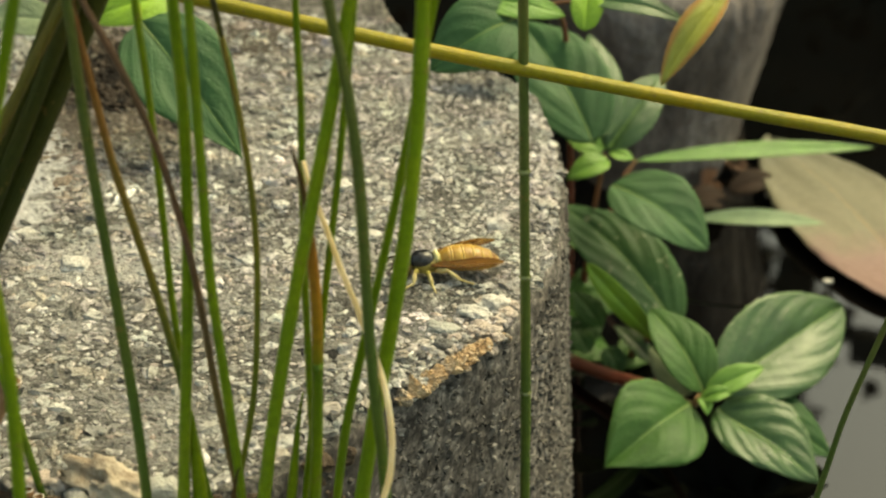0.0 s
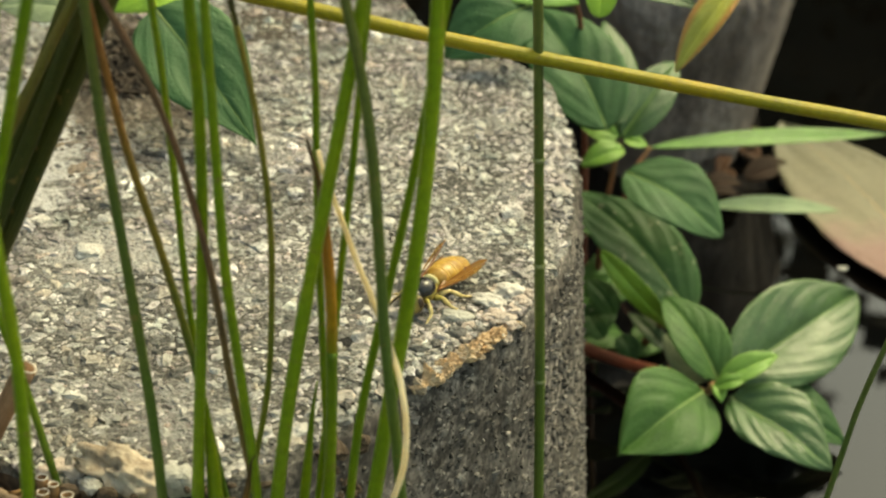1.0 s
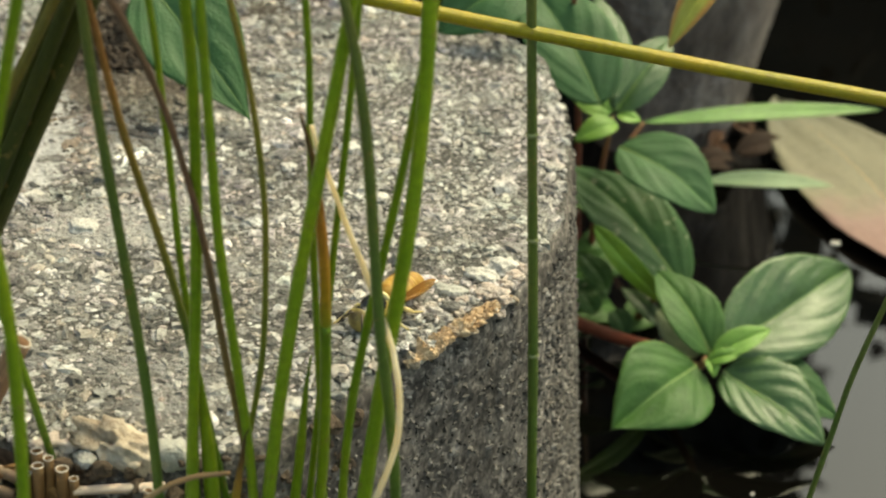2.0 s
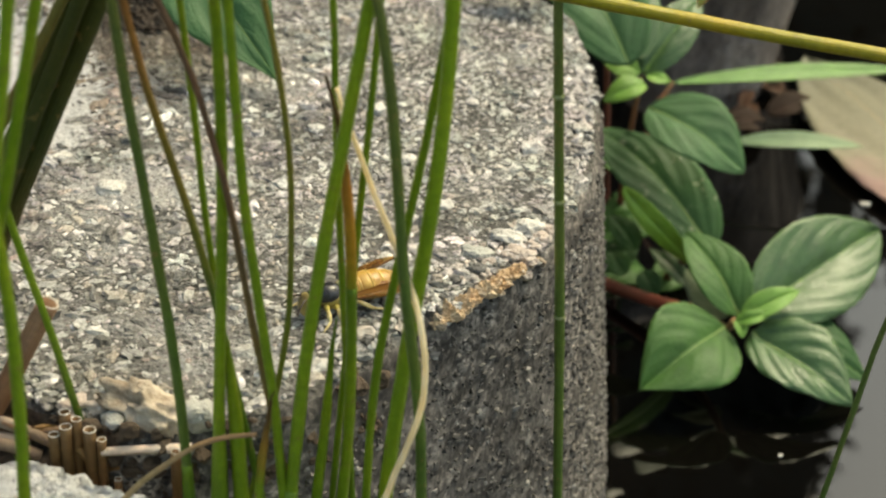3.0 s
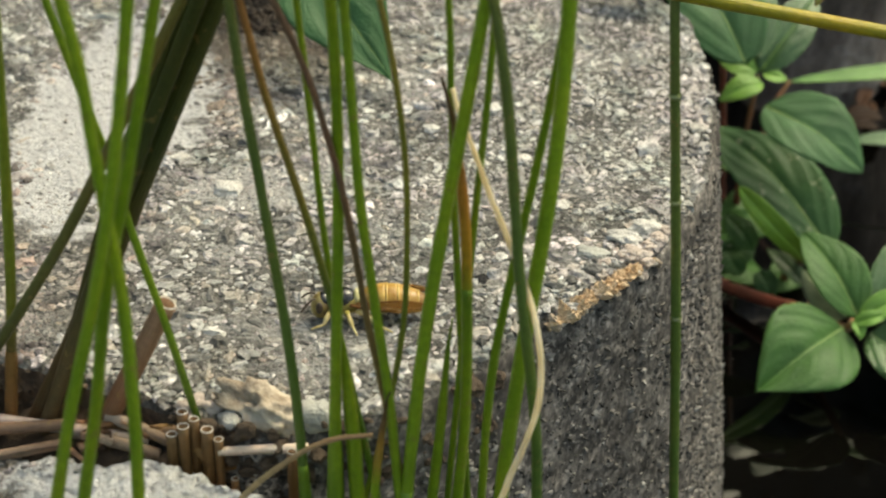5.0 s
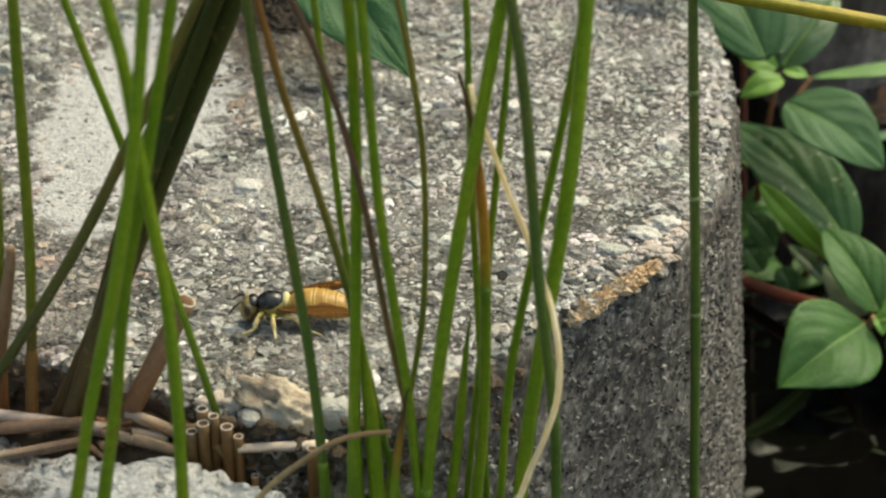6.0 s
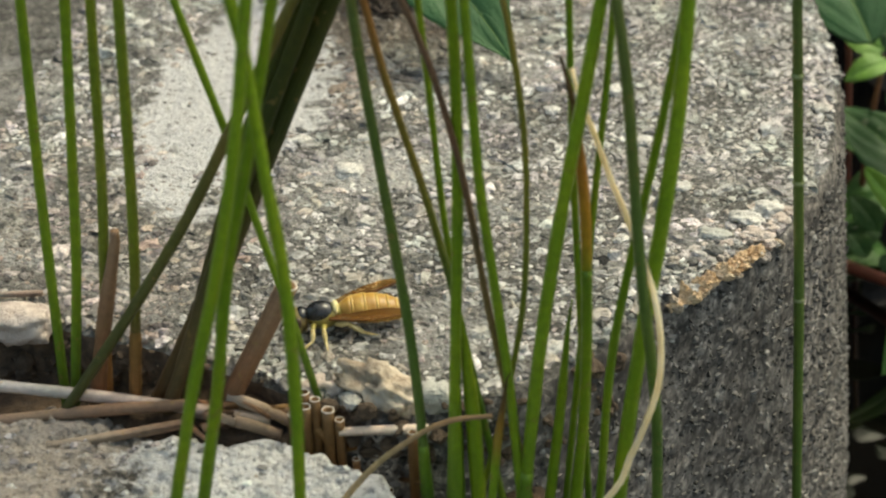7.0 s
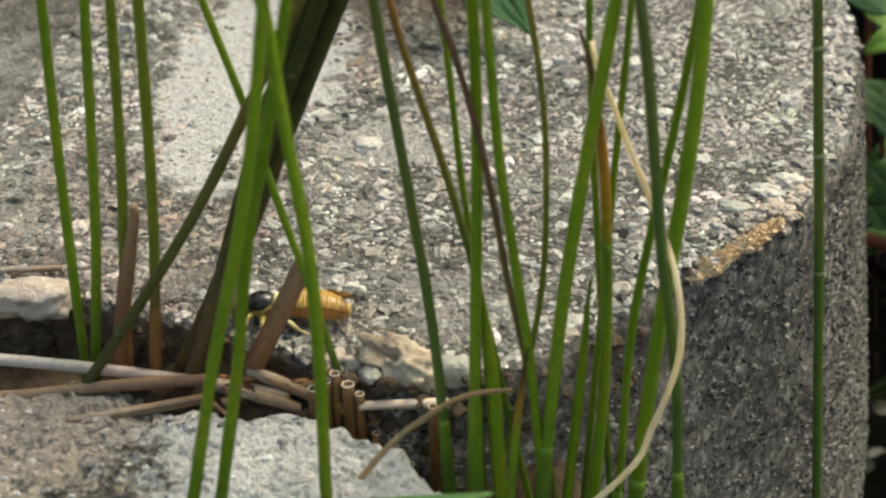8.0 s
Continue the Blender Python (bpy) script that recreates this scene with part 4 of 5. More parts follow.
def straw(name, pts, r, material, label, category="dead stem", **kw):
    me = tube(name, mm(pts), [v * MM for v in r], material, count=56, wobble=0.08, **kw)
    return tagged(new(name, me), label, category, "dead stems by the slab")


straw("dry_straw", [(-36, -88, -38), (-23, -86, -20), (-7.8, -85, -3.3), (-4.6, -85, 4.1), (-2.3, -85, 10.6), (-0.7, -85, 17.0), (-0.5, -84.5, 23.1), (-1.2, -83, 27.9), (-2.5, -80, 31.6), (-5.1, -75, 35.9), (-6.2, -75, 39.2), (-8.2, -75, 44.3), (-10.5, -75, 51.1), (-12.8, -75, 57.5), (-13.7, -75, 61.1)],
      (0.5, 0.5, 0.5, 0.48, 0.45, 0.42, 0.34), STRAW_PALE, "pale dry bent straw blade among the rushes", flat=0.8)
straw("dead_rush", [(-62, -92, -26), (-45.7, -86, -3.2), (-36.7, -86, 6.1), (-30.7, -86, 9.8), (-24.5, -86, 11)], (0.55, 0.5, 0.5, 0.45, 0.35), DEAD_RUSH, "thin dead tan stem arching over the gap")
straw("yellow_stem", [(-120, -20, 82), (-32.1, -20, 64), (6.1, -20, 56.4), (52.6, -20, 48.3), (77.9, -20, 44.3), (150, -20, 32)], (1.1, 1.25, 1.25, 1.2, 1.1), YELLOW_STEM,
      "smooth yellow-olive stem lying across above the slab", "plant stem")
straw("dead_cane", [(-150, -66, 0), (-111, -66, -0.4), (-79, -66.5, -2.6), (-62, -67, -4.5)], (0.95, 1.0, 1.0, 0.95), CANE_GREY, "grey-brown dead cane lying in the gap")
straw("dead_cane", [(-150, -71, -8), (-110, -70, -5.2), (-90, -68.5, -3), (-74, -67.5, -1.6)], (0.95, 1.05, 1.05, 1.0), CANE, "brown dead cane lying along the gap")
straw("dead_cane", [(-96, -76, -5), (-85, -72, -5), (-74, -69, -4.0)], (0.75, 0.9, 0.85), CANE, "short dead cane lying on the broken block")
straw("dead_cane", [(-50.5, -69.5, -4.3), (-44, -69, -3.9), (-36.6, -68.5, -3.6)], (0.75, 0.8, 0.8), CANE_PALE, "short pale dead cane lying in the gap")
straw("dead_cane", [(-69, -65, -1.5), (-64, -66, -2.6), (-58.5, -67.4, -4.2)], (0.9, 1.0, 0.9), CANE, "short brown dead cane wedged in the gap")
straw("dead_cane", [(-74, -66, -4), (-66, -68, -4.5), (-60, -68.5, -6)], (1.0, 1.1, 0.9), CANE, "short brown dead cane wedged in the gap")
straw("dead_cane", [(-150, -44, 1.2), (-120, -41.5, 1.2), (-106.5, -40, 1.4)], (0.55, 0.6, 0.55), CANE_GREY, "pale dry stalk lying on the slab")


def cut_reed(x, y, z, r, length, lean=(0.0, 0.0), material=REED_CUT, label="hollow brown cut reed stub standing in the gap"):
    b = Vector((x - lean[0] * length, y - lean[1] * length, z - length))
    ob = new("cut_reed")
    child("tube", tube("tube", mm([b, b.lerp(Vector((x, y, z)), 0.5), (x, y, z)]), [r * 1.05 * MM, r * MM, r * MM], material, sides=14, count=16, wobble=0.1, hollow=0.72), ob)
    bm = bmesh.new()
    d = (Vector((x, y, z)) - b).normalized()
    turn = d.to_track_quat("Z", "Y").to_matrix().to_4x4()
    n, rows = 18, 6
    grid = [[bm.verts.new(Matrix.Translation(Vector((x, y, z)) * MM) @ turn @ Vector((math.cos(2 * math.pi * i / n) * (r * 0.9 + 0.09 * r * math.cos(2 * math.pi * j / rows)) * MM,
             math.sin(2 * math.pi * i / n) * (r * 0.9 + 0.09 * r * math.cos(2 * math.pi * j / rows)) * MM, 0.15 * r * math.sin(2 * math.pi * j / rows) * MM))) for j in range(rows)] for i in range(n)]
    for i in range(n):
        for j in range(rows):
            bm.faces.new((grid[i][j], grid[(i + 1) % n][j], grid[(i + 1) % n][(j + 1) % rows], grid[i][(j + 1) % rows]))
    part("cut_rim", bm, RIM, ob, "pale cut end")
    return tagged(ob, label, "reed stub", "cut reeds in the gap")


for row in ((-52.2, -69, -0.6, 1.05, 26), (-50.4, -69.3, -2.1, 0.78, 24), (-54.3, -68.4, 0.9, 0.85, 24), (-55.8, -69.4, 0.1, 1.0, 24), (-56.2, -67.6, 1.6, 0.95, 24), (-57.7, -69.4, -1.4, 0.9, 22),
            (-48.0, -70.0, -8.9, 0.65, 18), (-43.0, -70.4, -14.4, 0.9, 14)):
    cut_reed(*row)
cut_reed(-58.2, -64, 18.9, 1.65, 25, (0.5, 0.0), REED_RED, label="leaning brown cut reed beside the slab edge")
cut_reed(-38.9, -70, -3.4, 0.8, 30)
straw("reed_stub", [(-91.5, -63, -6), (-88.5, -63, 10), (-85.3, -63, 24), (-85.0, -63, 26.8)], (1.4, 1.3, 1.25, 0.7), REED_RED, "broken brown rush stub with a ragged top", "reed stub")


def broken_stems():
    """Short snapped bits of dead stem and sheath jammed in the gap."""
    rng = random.Random(31)
    for i in range(30):
        x, y = rng.uniform(-76, -40), rng.uniform(-69.5, -64.5)
        z = -4.2 + rng.uniform(-1.5, 1.6) - 9 * max(0.0, min(1.0, (x + 58) / 18))
        ln, r, turn, tip = rng.uniform(2.2, 6.0), rng.uniform(0.35, 0.9), rng.uniform(-0.7, 0.7) + (math.pi if i % 2 else 0), rng.uniform(-0.5, 0.7)
        d = Vector((math.cos(turn) * math.cos(tip), math.sin(turn) * math.cos(tip), math.sin(tip))) * ln
        a = Vector((x, y, z))
        bit = new("stem_fragment", tube("stem_fragment", mm([a, a + d * 0.5 + Vector((0, 0, 0.3)), a + d]), [r * MM, r * 0.95 * MM, r * 0.8 * MM], rng.choice((CANE, REED_RED, REED_CUT, SHEATH)), sides=8, count=8, wobble=0.3, hollow=0.6))
        tagged(bit, "short snapped brown stem fragment in the gap", "stem fragment", "stem fragments in the gap")


broken_stems()

# ---------- leaves ----------
def plant(label, category, group=""):
    return tagged(new("mint_plant" if category == "mint" else "leafy_plant"), label, category, group)


mint = plant("water mint shoot with broad velvety green leaves over the water", "mint")
leaf("leaf", mint, (69.5, 63.9, -52.9), (101.3, 93.9, -46.3), 23, MINT_PALE, rib=VEIN, face=(0.34, -0.53, 0.77), arch=0.05, fold=0.42, seed=1)
leaf("leaf", mint, (63, 61, -55), (43.5, 41.5, -59.6), 22, MINT, rib=VEIN, face=(0.28, -0.46, 0.83), arch=0.10, fold=0.42, waist=0.44, sharp=1.4, seed=2)
leaf("leaf", mint, (68.8, 60, -55.8), (90.0, 44.9, -64.0), 19.5, MINT_PALE, rib=VEIN, face=(0.15, -0.40, 0.90), arch=0.07, fold=0.4, quilt=0.9, sharp=1.3, seed=3)
leaf("leaf", mint, (71.5, 66, -57.5), (95, 56.8, -64.5), 15, MINT_DARK, rib=VEIN, face=(0.2, -0.4, 0.9), seed=4)
leaf("leaf", mint, (66.3, 63.2, -53.3), (54.9, 79.4, -41.2), 13.5, MINT, rib=VEIN, face=(0.2, -0.6, 0.75), arch=0.1, fold=0.4, seed=5)
leaf("leaf", mint, (66.5, 61, -52.3), (79.2, 65.7, -47.8), 6, MINT_YOUNG, face=(0.1, -0.6, 0.8), fold=0.5, seed=6)
leaf("leaf", mint, (65.1, 59.6, -53), (72.6, 60.2, -50.9), 3.6, MINT_YOUNG, face=(0.1, -0.6, 0.8), fold=0.6, seed=7)
leaf("leaf", mint, (65.5, 60.5, -53), (66.5, 56.5, -55), 3.2, MINT_YOUNG, face=(0.1, -0.3, 0.9), fold=0.6, seed=8)
leaf("leaf", mint, (64.7, 69.1, -57), (55.0, 76, -49.5), 9, MINT_UNDER, face=(-0.3, -0.5, 0.8), seed=9, label="pale grey-green leaf underside")
leaf("leaf", mint, (62, 66, -58), (52, 74, -62), 7, MINT_UNDER, face=(-0.1, -0.5, 0.85), seed=17)
child("stem", tube("stem", mm([(36, 100, -66), (48, 88, -64), (57, 78, -61), (63.5, 64, -57), (65, 61.5, -53.5)]), [1.6 * MM, 1.5 * MM, 1.2 * MM, 0.8 * MM], RED_STEM), mint, "reddish square stem")
child("stem", tube("stem", mm([(57, 78, -61), (60, 84, -58), (62, 90, -55)]), [0.8 * MM, 0.7 * MM], RED_STEM), mint, "reddish stem")

eye = Vector((0.0036, -0.336, 0.178))
mint.matrix_basis = Matrix.Translation(eye) @ Matrix.Scale(1.085, 4) @ Matrix.Translation(-eye)

mint2 = plant("water mint shoot close against the slab side", "mint")
leaf("leaf", mint2, (63, 93.1, -53.5), (35.5, 118.5, -33.4), 20, MINT_DARK, rib=VEIN, face=(0.3, -0.55, 0.75), arch=0.1, fold=0.2, seed=11)
leaf("leaf", mint2, (45.7, 97.8, -56.5), (39.3, 104.7, -50.7), 7, MINT, seed=12)
leaf("leaf", mint2, (57.9, 93.6, -63), (49.3, 101, -57.5), 4.5, MINT_PALE, seed=13)
leaf("leaf", mint2, (43.2, 95.5, -62), (39.2, 100.1, -58.2), 6, MINT, seed=14)
leaf("leaf", mint2, (47.6, 96.4, -61.2), (50.4, 91, -66), 6, MINT_DARK, seed=15)
leaf("leaf", mint2, (46, 104, -58), (37, 100, -64), 8, MINT_DARK, seed=16)
for base, tip, width, seed in (((45, 130, -50), (34.5, 122, -42), 12, 81), ((52, 126, -58), (38, 113, -62), 14, 82), ((48, 112, -68), (39, 101, -66), 12, 83), ((58, 108, -66), (50, 97, -67), 9, 84)):
    leaf("leaf", mint2, base, tip, width, SOFT_DARK, face=(0.1, -0.6, 0.78), fold=0.3, seed=seed)
# separate lime strip paints the lit lower fold of the dark leaf
leaf("leaf", mint2, (40.6, 88.0, -34.9), (59.6, 88.0, -55.6), 5.5, LIT_FOLD, face=(-0.45, -0.6, 0.6), arch=0.10, fold=0.3, quilt=0.3, seed=18, label="narrow yellow-green strip painting the lit fold of the dark leaf")
leaf("leaf", mint2, (63, 96, -53), (67, 90, -63), 7, MINT_UNDER, face=(-0.3, -0.7, 0.6), seed=19, label="pale grey-green leaf underside")
child("stem", tube("stem", mm([(52, 116, -91), (52, 106, -74), (56, 98, -60), (62, 94, -54)]), [1.0 * MM, 1.0 * MM, 0.7 * MM], RED_STEM), mint2, "reddish stem")

mint2.matrix_basis = mint.matrix_basis.copy()

mint3 = plant("water mint shoot with a tight rosette of young leaves", "mint")
leaf("leaf", mint3, (49.2, 152.1, -34.4), (64.1, 170.8, -20.4), 12, MINT_PALE, rib=VEIN, face=(0.2, -0.6, 0.75), fold=0.4, seed=21)
leaf("leaf", mint3, (49.8, 149.5, -36.4), (39, 145.2, -39.6), 7.2, MINT_YOUNG, face=(-0.1, -0.5, 0.85), fold=0.4, seed=22)
leaf("leaf", mint3, (48.4, 152.1, -34.5), (38.8, 155.1, -32.2), 7.4, MINT_YOUNG, face=(-0.1, -0.6, 0.8), seed=23)
leaf("leaf", mint3, (49.9, 151.4, -34.9), (56, 150.3, -35.8), 4.4, MINT_YOUNG, seed=24)
leaf("leaf", mint3, (49.5, 152, -34.5), (49, 157, -30), 4, MINT_YOUNG, face=(0, -0.8, 0.5), seed=25)
leaf("leaf", mint3, (50.6, 146.1, -41.4), (74.4, 131.5, -51.4), 21, SOFT_GREEN, rib=VEIN, face=(0.2, -0.5, 0.85), arch=0.12, seed=26)
child("stem", tube("stem", mm([(46, 160, -90), (47, 158, -60), (49, 153, -36)]), [0.9 * MM, 0.8 * MM, 0.6 * MM], RED_STEM), mint3, "reddish stem")

mint4 = plant("broad soft green leaves hanging behind the slab corner", "leaf plant")
leaf("leaf", mint4, (43.9, 135, -25), (26, 164.2, -3.9), 23, SOFT_GREEN, rib=VEIN, face=(0.1, -0.65, 0.7), arch=0.1, seed=31)
leaf("leaf", mint4, (46.7, 139, -25), (44.1, 163.4, -7), 12, MINT_PALE, rib=VEIN, face=(0.5, -0.6, 0.6), seed=32)
leaf("leaf", mint4, (23.4, 114.2, 14.2), (3.5, 105.0, 5.0), 18, SOFT_GREEN, rib=VEIN, face=(-0.1, -0.7, 0.6), arch=0.16, seed=33)
leaf("leaf", mint4, (11.9, 117.4, 17.4), (34, 115, 15), 8.5, MINT_YOUNG, face=(0, -0.7, 0.7), seed=34)
leaf("leaf", mint4, (38.5, 112.7, 12.2), (39.1, 121.7, 21.7), 7.5, LIME, face=(0, -0.7, 0.7), seed=35)
leaf("leaf", mint4, (39.1, 117.7, 17.7), (61.8, 114.8, 14.8), 6, MINT_PALE, face=(0, -0.5, 0.8), seed=36)
leaf("leaf", mint4, (70, 114.1, 22.2), (55.3, 100.9, 4.5), 8.2, RED_LEAF, face=(-0.3, -0.7, 0.5), fold=0.5, seed=37)
child("stem", tube("stem", mm([(44, 172, -90), (41, 168, -40), (36, 150, 0), (28, 124, 13), (38, 120, 17), (54, 118, 19.5), (70, 114.5, 22)]), [0.9 * MM, 0.8 * MM, 0.6 * MM, 0.4 * MM], RED_STEM), mint4, "reddish stem")

slab_plant = plant("large soft green leaf drooping onto the slab top", "leaf plant")
leaf("leaf", slab_plant, (-57.0, 72, 26.0), (-34.4, 54.9, 3.6), 22, SOFT_GREEN, rib=VEIN, face=(0.25, -0.75, 0.6), arch=0.05, fold=0.2, waist=0.36, sharp=1.7, seed=41)
leaf("leaf", slab_plant, (-53.4, 99, 22), (-72, 94.7, 17.7), 11, LIME, face=(0, -0.7, 0.7), seed=42)
leaf("leaf", slab_plant, (-79.0, 98, 15.5), (-94.5, 94.0, 17.5), 9, MINT_UNDER, face=(0, -0.7, 0.7), seed=43, label="pale grey-green leaf underside")
child("stem", tube("stem", mm([(-66, 120, -2), (-63, 108, 14), (-60, 90, 23), (-57.0, 72, 26.0)]), [0.8 * MM, 0.7 * MM, 0.5 * MM], RUSH), slab_plant)
child("stem", tube("stem", mm([(-66, 120, -2), (-64, 112, 12), (-66, 99.5, 19.5), (-79, 98, 15.5)]), [0.7 * MM, 0.6 * MM, 0.4 * MM], RUSH), slab_plant)

blades = tagged(new("grass_tuft"), "long narrow green blades reaching over the water", "grass blades")
leaf("blade", blades, (62.9, 208.6, -62), (131.5, 214, -57.6), 6.2, BLADE, face=(0, -0.4, 0.9), arch=0.02, fold=0.3, waist=0.5, quilt=0.0, seed=51)
leaf("blade", blades, (80, 202.3, -77), (118, 203, -77), 6.4, BLADE_PALE, face=(0, -0.4, 0.9), arch=0.04, fold=0.2, waist=0.5, quilt=0.0, seed=52)
child("stem", tube("stem", mm([(56, 200, -92), (57, 204, -72), (63, 208.6, -62)]), [0.9 * MM, 0.8 * MM, 0.6 * MM], RED_STEM), blades)
child("stem", tube("stem", mm([(56, 200, -92), (66, 201, -84), (81, 202.3, -77)]), [0.9 * MM, 0.8 * MM, 0.6 * MM], RUSH), blades)

def litter(x, y, rx, ry, count, seed):
    """A thin drift of dark crumbled leaves and twigs."""
    rng = random.Random(seed)
    verts, faces = [], []
    v0, f0 = ICO0
    for _ in range(count):
        a = rng.uniform(0, 2 * math.pi)
        d = rng.random() ** 0.6 * (1 + 0.35 * noise.noise(Vector((math.cos(a) * 2, math.sin(a) * 2, 5))))
        px, py = x + math.cos(a) * d * rx, y + math.sin(a) * d * ry
        ln, w, th, k = rng.uniform(0.8, 2.6), rng.uniform(0.4, 1.1), rng.uniform(0.12, 0.3), rng.uniform(0, 50)
        turn = pose(px * MM, py * MM, rng.uniform(0.2, 0.7 + 0.8 * (1 - d)) * MM, rng.uniform(-35, 35), rng.uniform(-35, 35), rng.uniform(0, 360))
        n = len(verts)
        verts += [turn @ (Vector((p[0] * ln, p[1] * w, p[2] * th)) * (1 + 0.5 * noise.noise(Vector(p) * 1.5 + Vector((k, 0, 0)))) * MM) for p in v0]
        faces += [(i + n, j + n, l + n) for i, j, l in f0]
    return mesh_of("leaf_litter", verts, faces, LITTER)


# litter darkened and spread to take in the plant's shade here
tagged(new("leaf_litter", litter(-65, 108, 14, 24, 620, 9)), "crumbled leaf litter, darkened for plant shade, on the slab behind the leaf", "leaf litter", kind="stuff")

near_blade = tagged(new("fallen_grass"), "bright green blade tip lying over the broken block", "grass blade")
leaf("blade", near_blade, (-80, -112, -2), (-24.6, -110, 10.4), 3.2, BLADE, face=(0, -0.6, 0.8), arch=0.03, fold=0.2, waist=0.5, quilt=0.0, seed=53)
floating = tagged(new("dead_leaf"), "yellow and pinkish dead leaf floating on the pond", "dead leaf")
leaf("leaf_blade", floating, (152.5, 166, -88.3), (114.2, 289, -87), 49, DEAD_LEAF, face=(0, 0, 1), arch=0.012, fold=0.04, waist=0.42, quilt=0.3, seed=61, thick=0.4, rib=DEAD_RUSH)


def floating_bit(x, y, size, material, seed, label, category):
    ob = new("floating_bit", chunk_mesh("floating_bit", size, material, seed, 0.5))
    ob.location = (x * MM, y * MM, -0.0896)
    return tagged(ob, label, category)


BROWN_LEAF = leaf_mat("rotting_brown_leaf", (0.026, 0.013, 0.008), (0.05, 0.026, 0.014), 0.7, 3.0, sheen=0.0, gloss=0.2)
RUSSET_LEAF = leaf_mat("russet_dead_leaf", (0.085, 0.036, 0.018), (0.12, 0.06, 0.03), 0.65, 3.0, sheen=0.0, gloss=0.3)
rng_litter = random.Random(17)
for i in range(26):
    bx, by = rng_litter.uniform(84, 104), rng_litter.uniform(226, 292)
    turn, size = rng_litter.uniform(0, 2 * math.pi), rng_litter.uniform(9, 19)
    rotting = tagged(new("rotting_leaf"), "dark brown rotting leaf in the shallow water by the rock", "dead leaf", "rotting leaves by the rock")
    leaf("leaf_blade", rotting, (bx, by, -88.6 + 0.12 * i), (bx + math.cos(turn) * size, by + math.sin(turn) * size, -87.4 + 0.12 * i), size * rng_litter.uniform(0.35, 0.6),
         RUSSET_LEAF if i % 5 == 2 else BROWN_LEAF, face=(rng_litter.uniform(-0.3, 0.3), rng_litter.uniform(-0.4, 0.2), 0.9), arch=0.10, fold=0.5, seed=100 + i)

# first white bit paints a sky glint on the water
floating_bit(118.4, 190.8, (1.5, 1.1, 0.5), WHITE_STONE, 71, "small white chip painting a bright sky glint on the pond", "petal")
floating_bit(79.0, 62.6, (0.5, 0.35, 0.25), WHITE_STONE, 72, "tiny white petal floating on the pond", "petal")
floating_bit(111.0, 249.0, (3.0, 2.2, 1.0), PINK_STONE, 74, "pale scrap of leaf floating on the pond", "leaf litter")


# ---------- stones set in the slab edge ----------
def set_stone(name, at, size, material, seed, turn=(0, 0, 0), rough=0.28, label="", dent=None, facets=1.4):
    ob = child(name, chunk_mesh(name, size, material, seed, rough, facets, dent), slab, label)
    ob.matrix_basis = pose(at[0] * MM, at[1] * MM, at[2] * MM, *turn)
    return ob


set_stone("pebble", (-44.9, -63.4, 0.3), (5.9, 3.2, 2.9), PEBBLE, 1, (6, 14, -16), 0.62, "tan hollowed pebble", (-0.5, -0.62, 0.6), 2.0)
set_stone("pebble", (-54.3, -62.8, -0.8), (3.5, 2.6, 2.3), PINK_STONE, 2, (0, 8, 25), 0.45, "pale pinkish angular stone")
set_stone("pebble", (-36, -64, -0.6), (2.6, 2.4, 2.6), GLASSY, 3, (0, 0, 10), 0.18, "pale grey quartz stone")
set_stone("pebble", (-18.6, -48.6, -1.2), (1.9, 3.6, 2.3), WHITE_STONE, 4, (-22, 0, -24), 0.45, "white angular stone")
set_stone("pebble", (-10.8, -43.4, -1.4), (1.4, 1.8, 1.8), GLASSY, 5, (0, 0, 0), 0.4)
set_stone("pebble", (-13.2, -12.9, 0.0), (1.0, 0.9, 0.7), WHITE_STONE, 6, (0, 0, 20), 0.5)
set_stone("pebble", (-9.4, -12.3, 0.0), (1.5, 1.2, 0.9), WHITE_STONE, 7, (10, 0, 65), 0.5)
for i, (x, y, big) in enumerate(((-61.8, 10.6, 2.6), (-13.8, 49.8, 2.0), (-7.0, 26.8, 1.9), (-55.4, -8.7, 1.5), (0.7, 8.4, 1.7), (-73.2, 23.4, 1.5), (-40.8, 30.4, 1.6), (13.5, -4.1, 2.2), (-25.6, 39.9, 1.4))):
    set_stone("pebble", (x, y, 0.15), (big * 1.15, big, big * 0.55), WHITE_STONE, 80 + i, (0, 4, 47 * i), 0.4)
set_stone("pebble", (16.5, 0.5, -0.4), (3.0, 2.6, 2.0), WHITE_STONE, 8, (0, 10, 40), 0.35)
set_stone("pebble", (11.8, -3.0, 0.2), (2.2, 1.7, 1.1), WHITE_STONE, 9)
set_stone("pebble", (7.0, -9.5, 0.2), (3.0, 1.8, 1.0), GLASSY, 10, (0, 0, -20))
# flat black lumps paint the shade of small pits in the slab
set_stone("shaded_pit", (-12.8, -19.0, -0.45), (1.7, 3.4, 0.6), PIT_SHADE, 15, (0, 0, 12), 0.4)
set_stone("shaded_pit", (-17.3, -18.4, -0.45), (1.4, 2.4, 0.55), PIT_SHADE, 17, (0, 0, -15), 0.4)
set_stone("shaded_pit", (-9.8, 37.6, -0.45), (2.8, 1.8, 0.55), PIT_SHADE, 16, (0, 0, -10), 0.4)
set_stone("pebble", (-109, -48.5, 0.4), (7.2, 3.8, 3.3), PINK_STONE, 11, (0, 0, 5), 0.35, "pale pinkish stone")
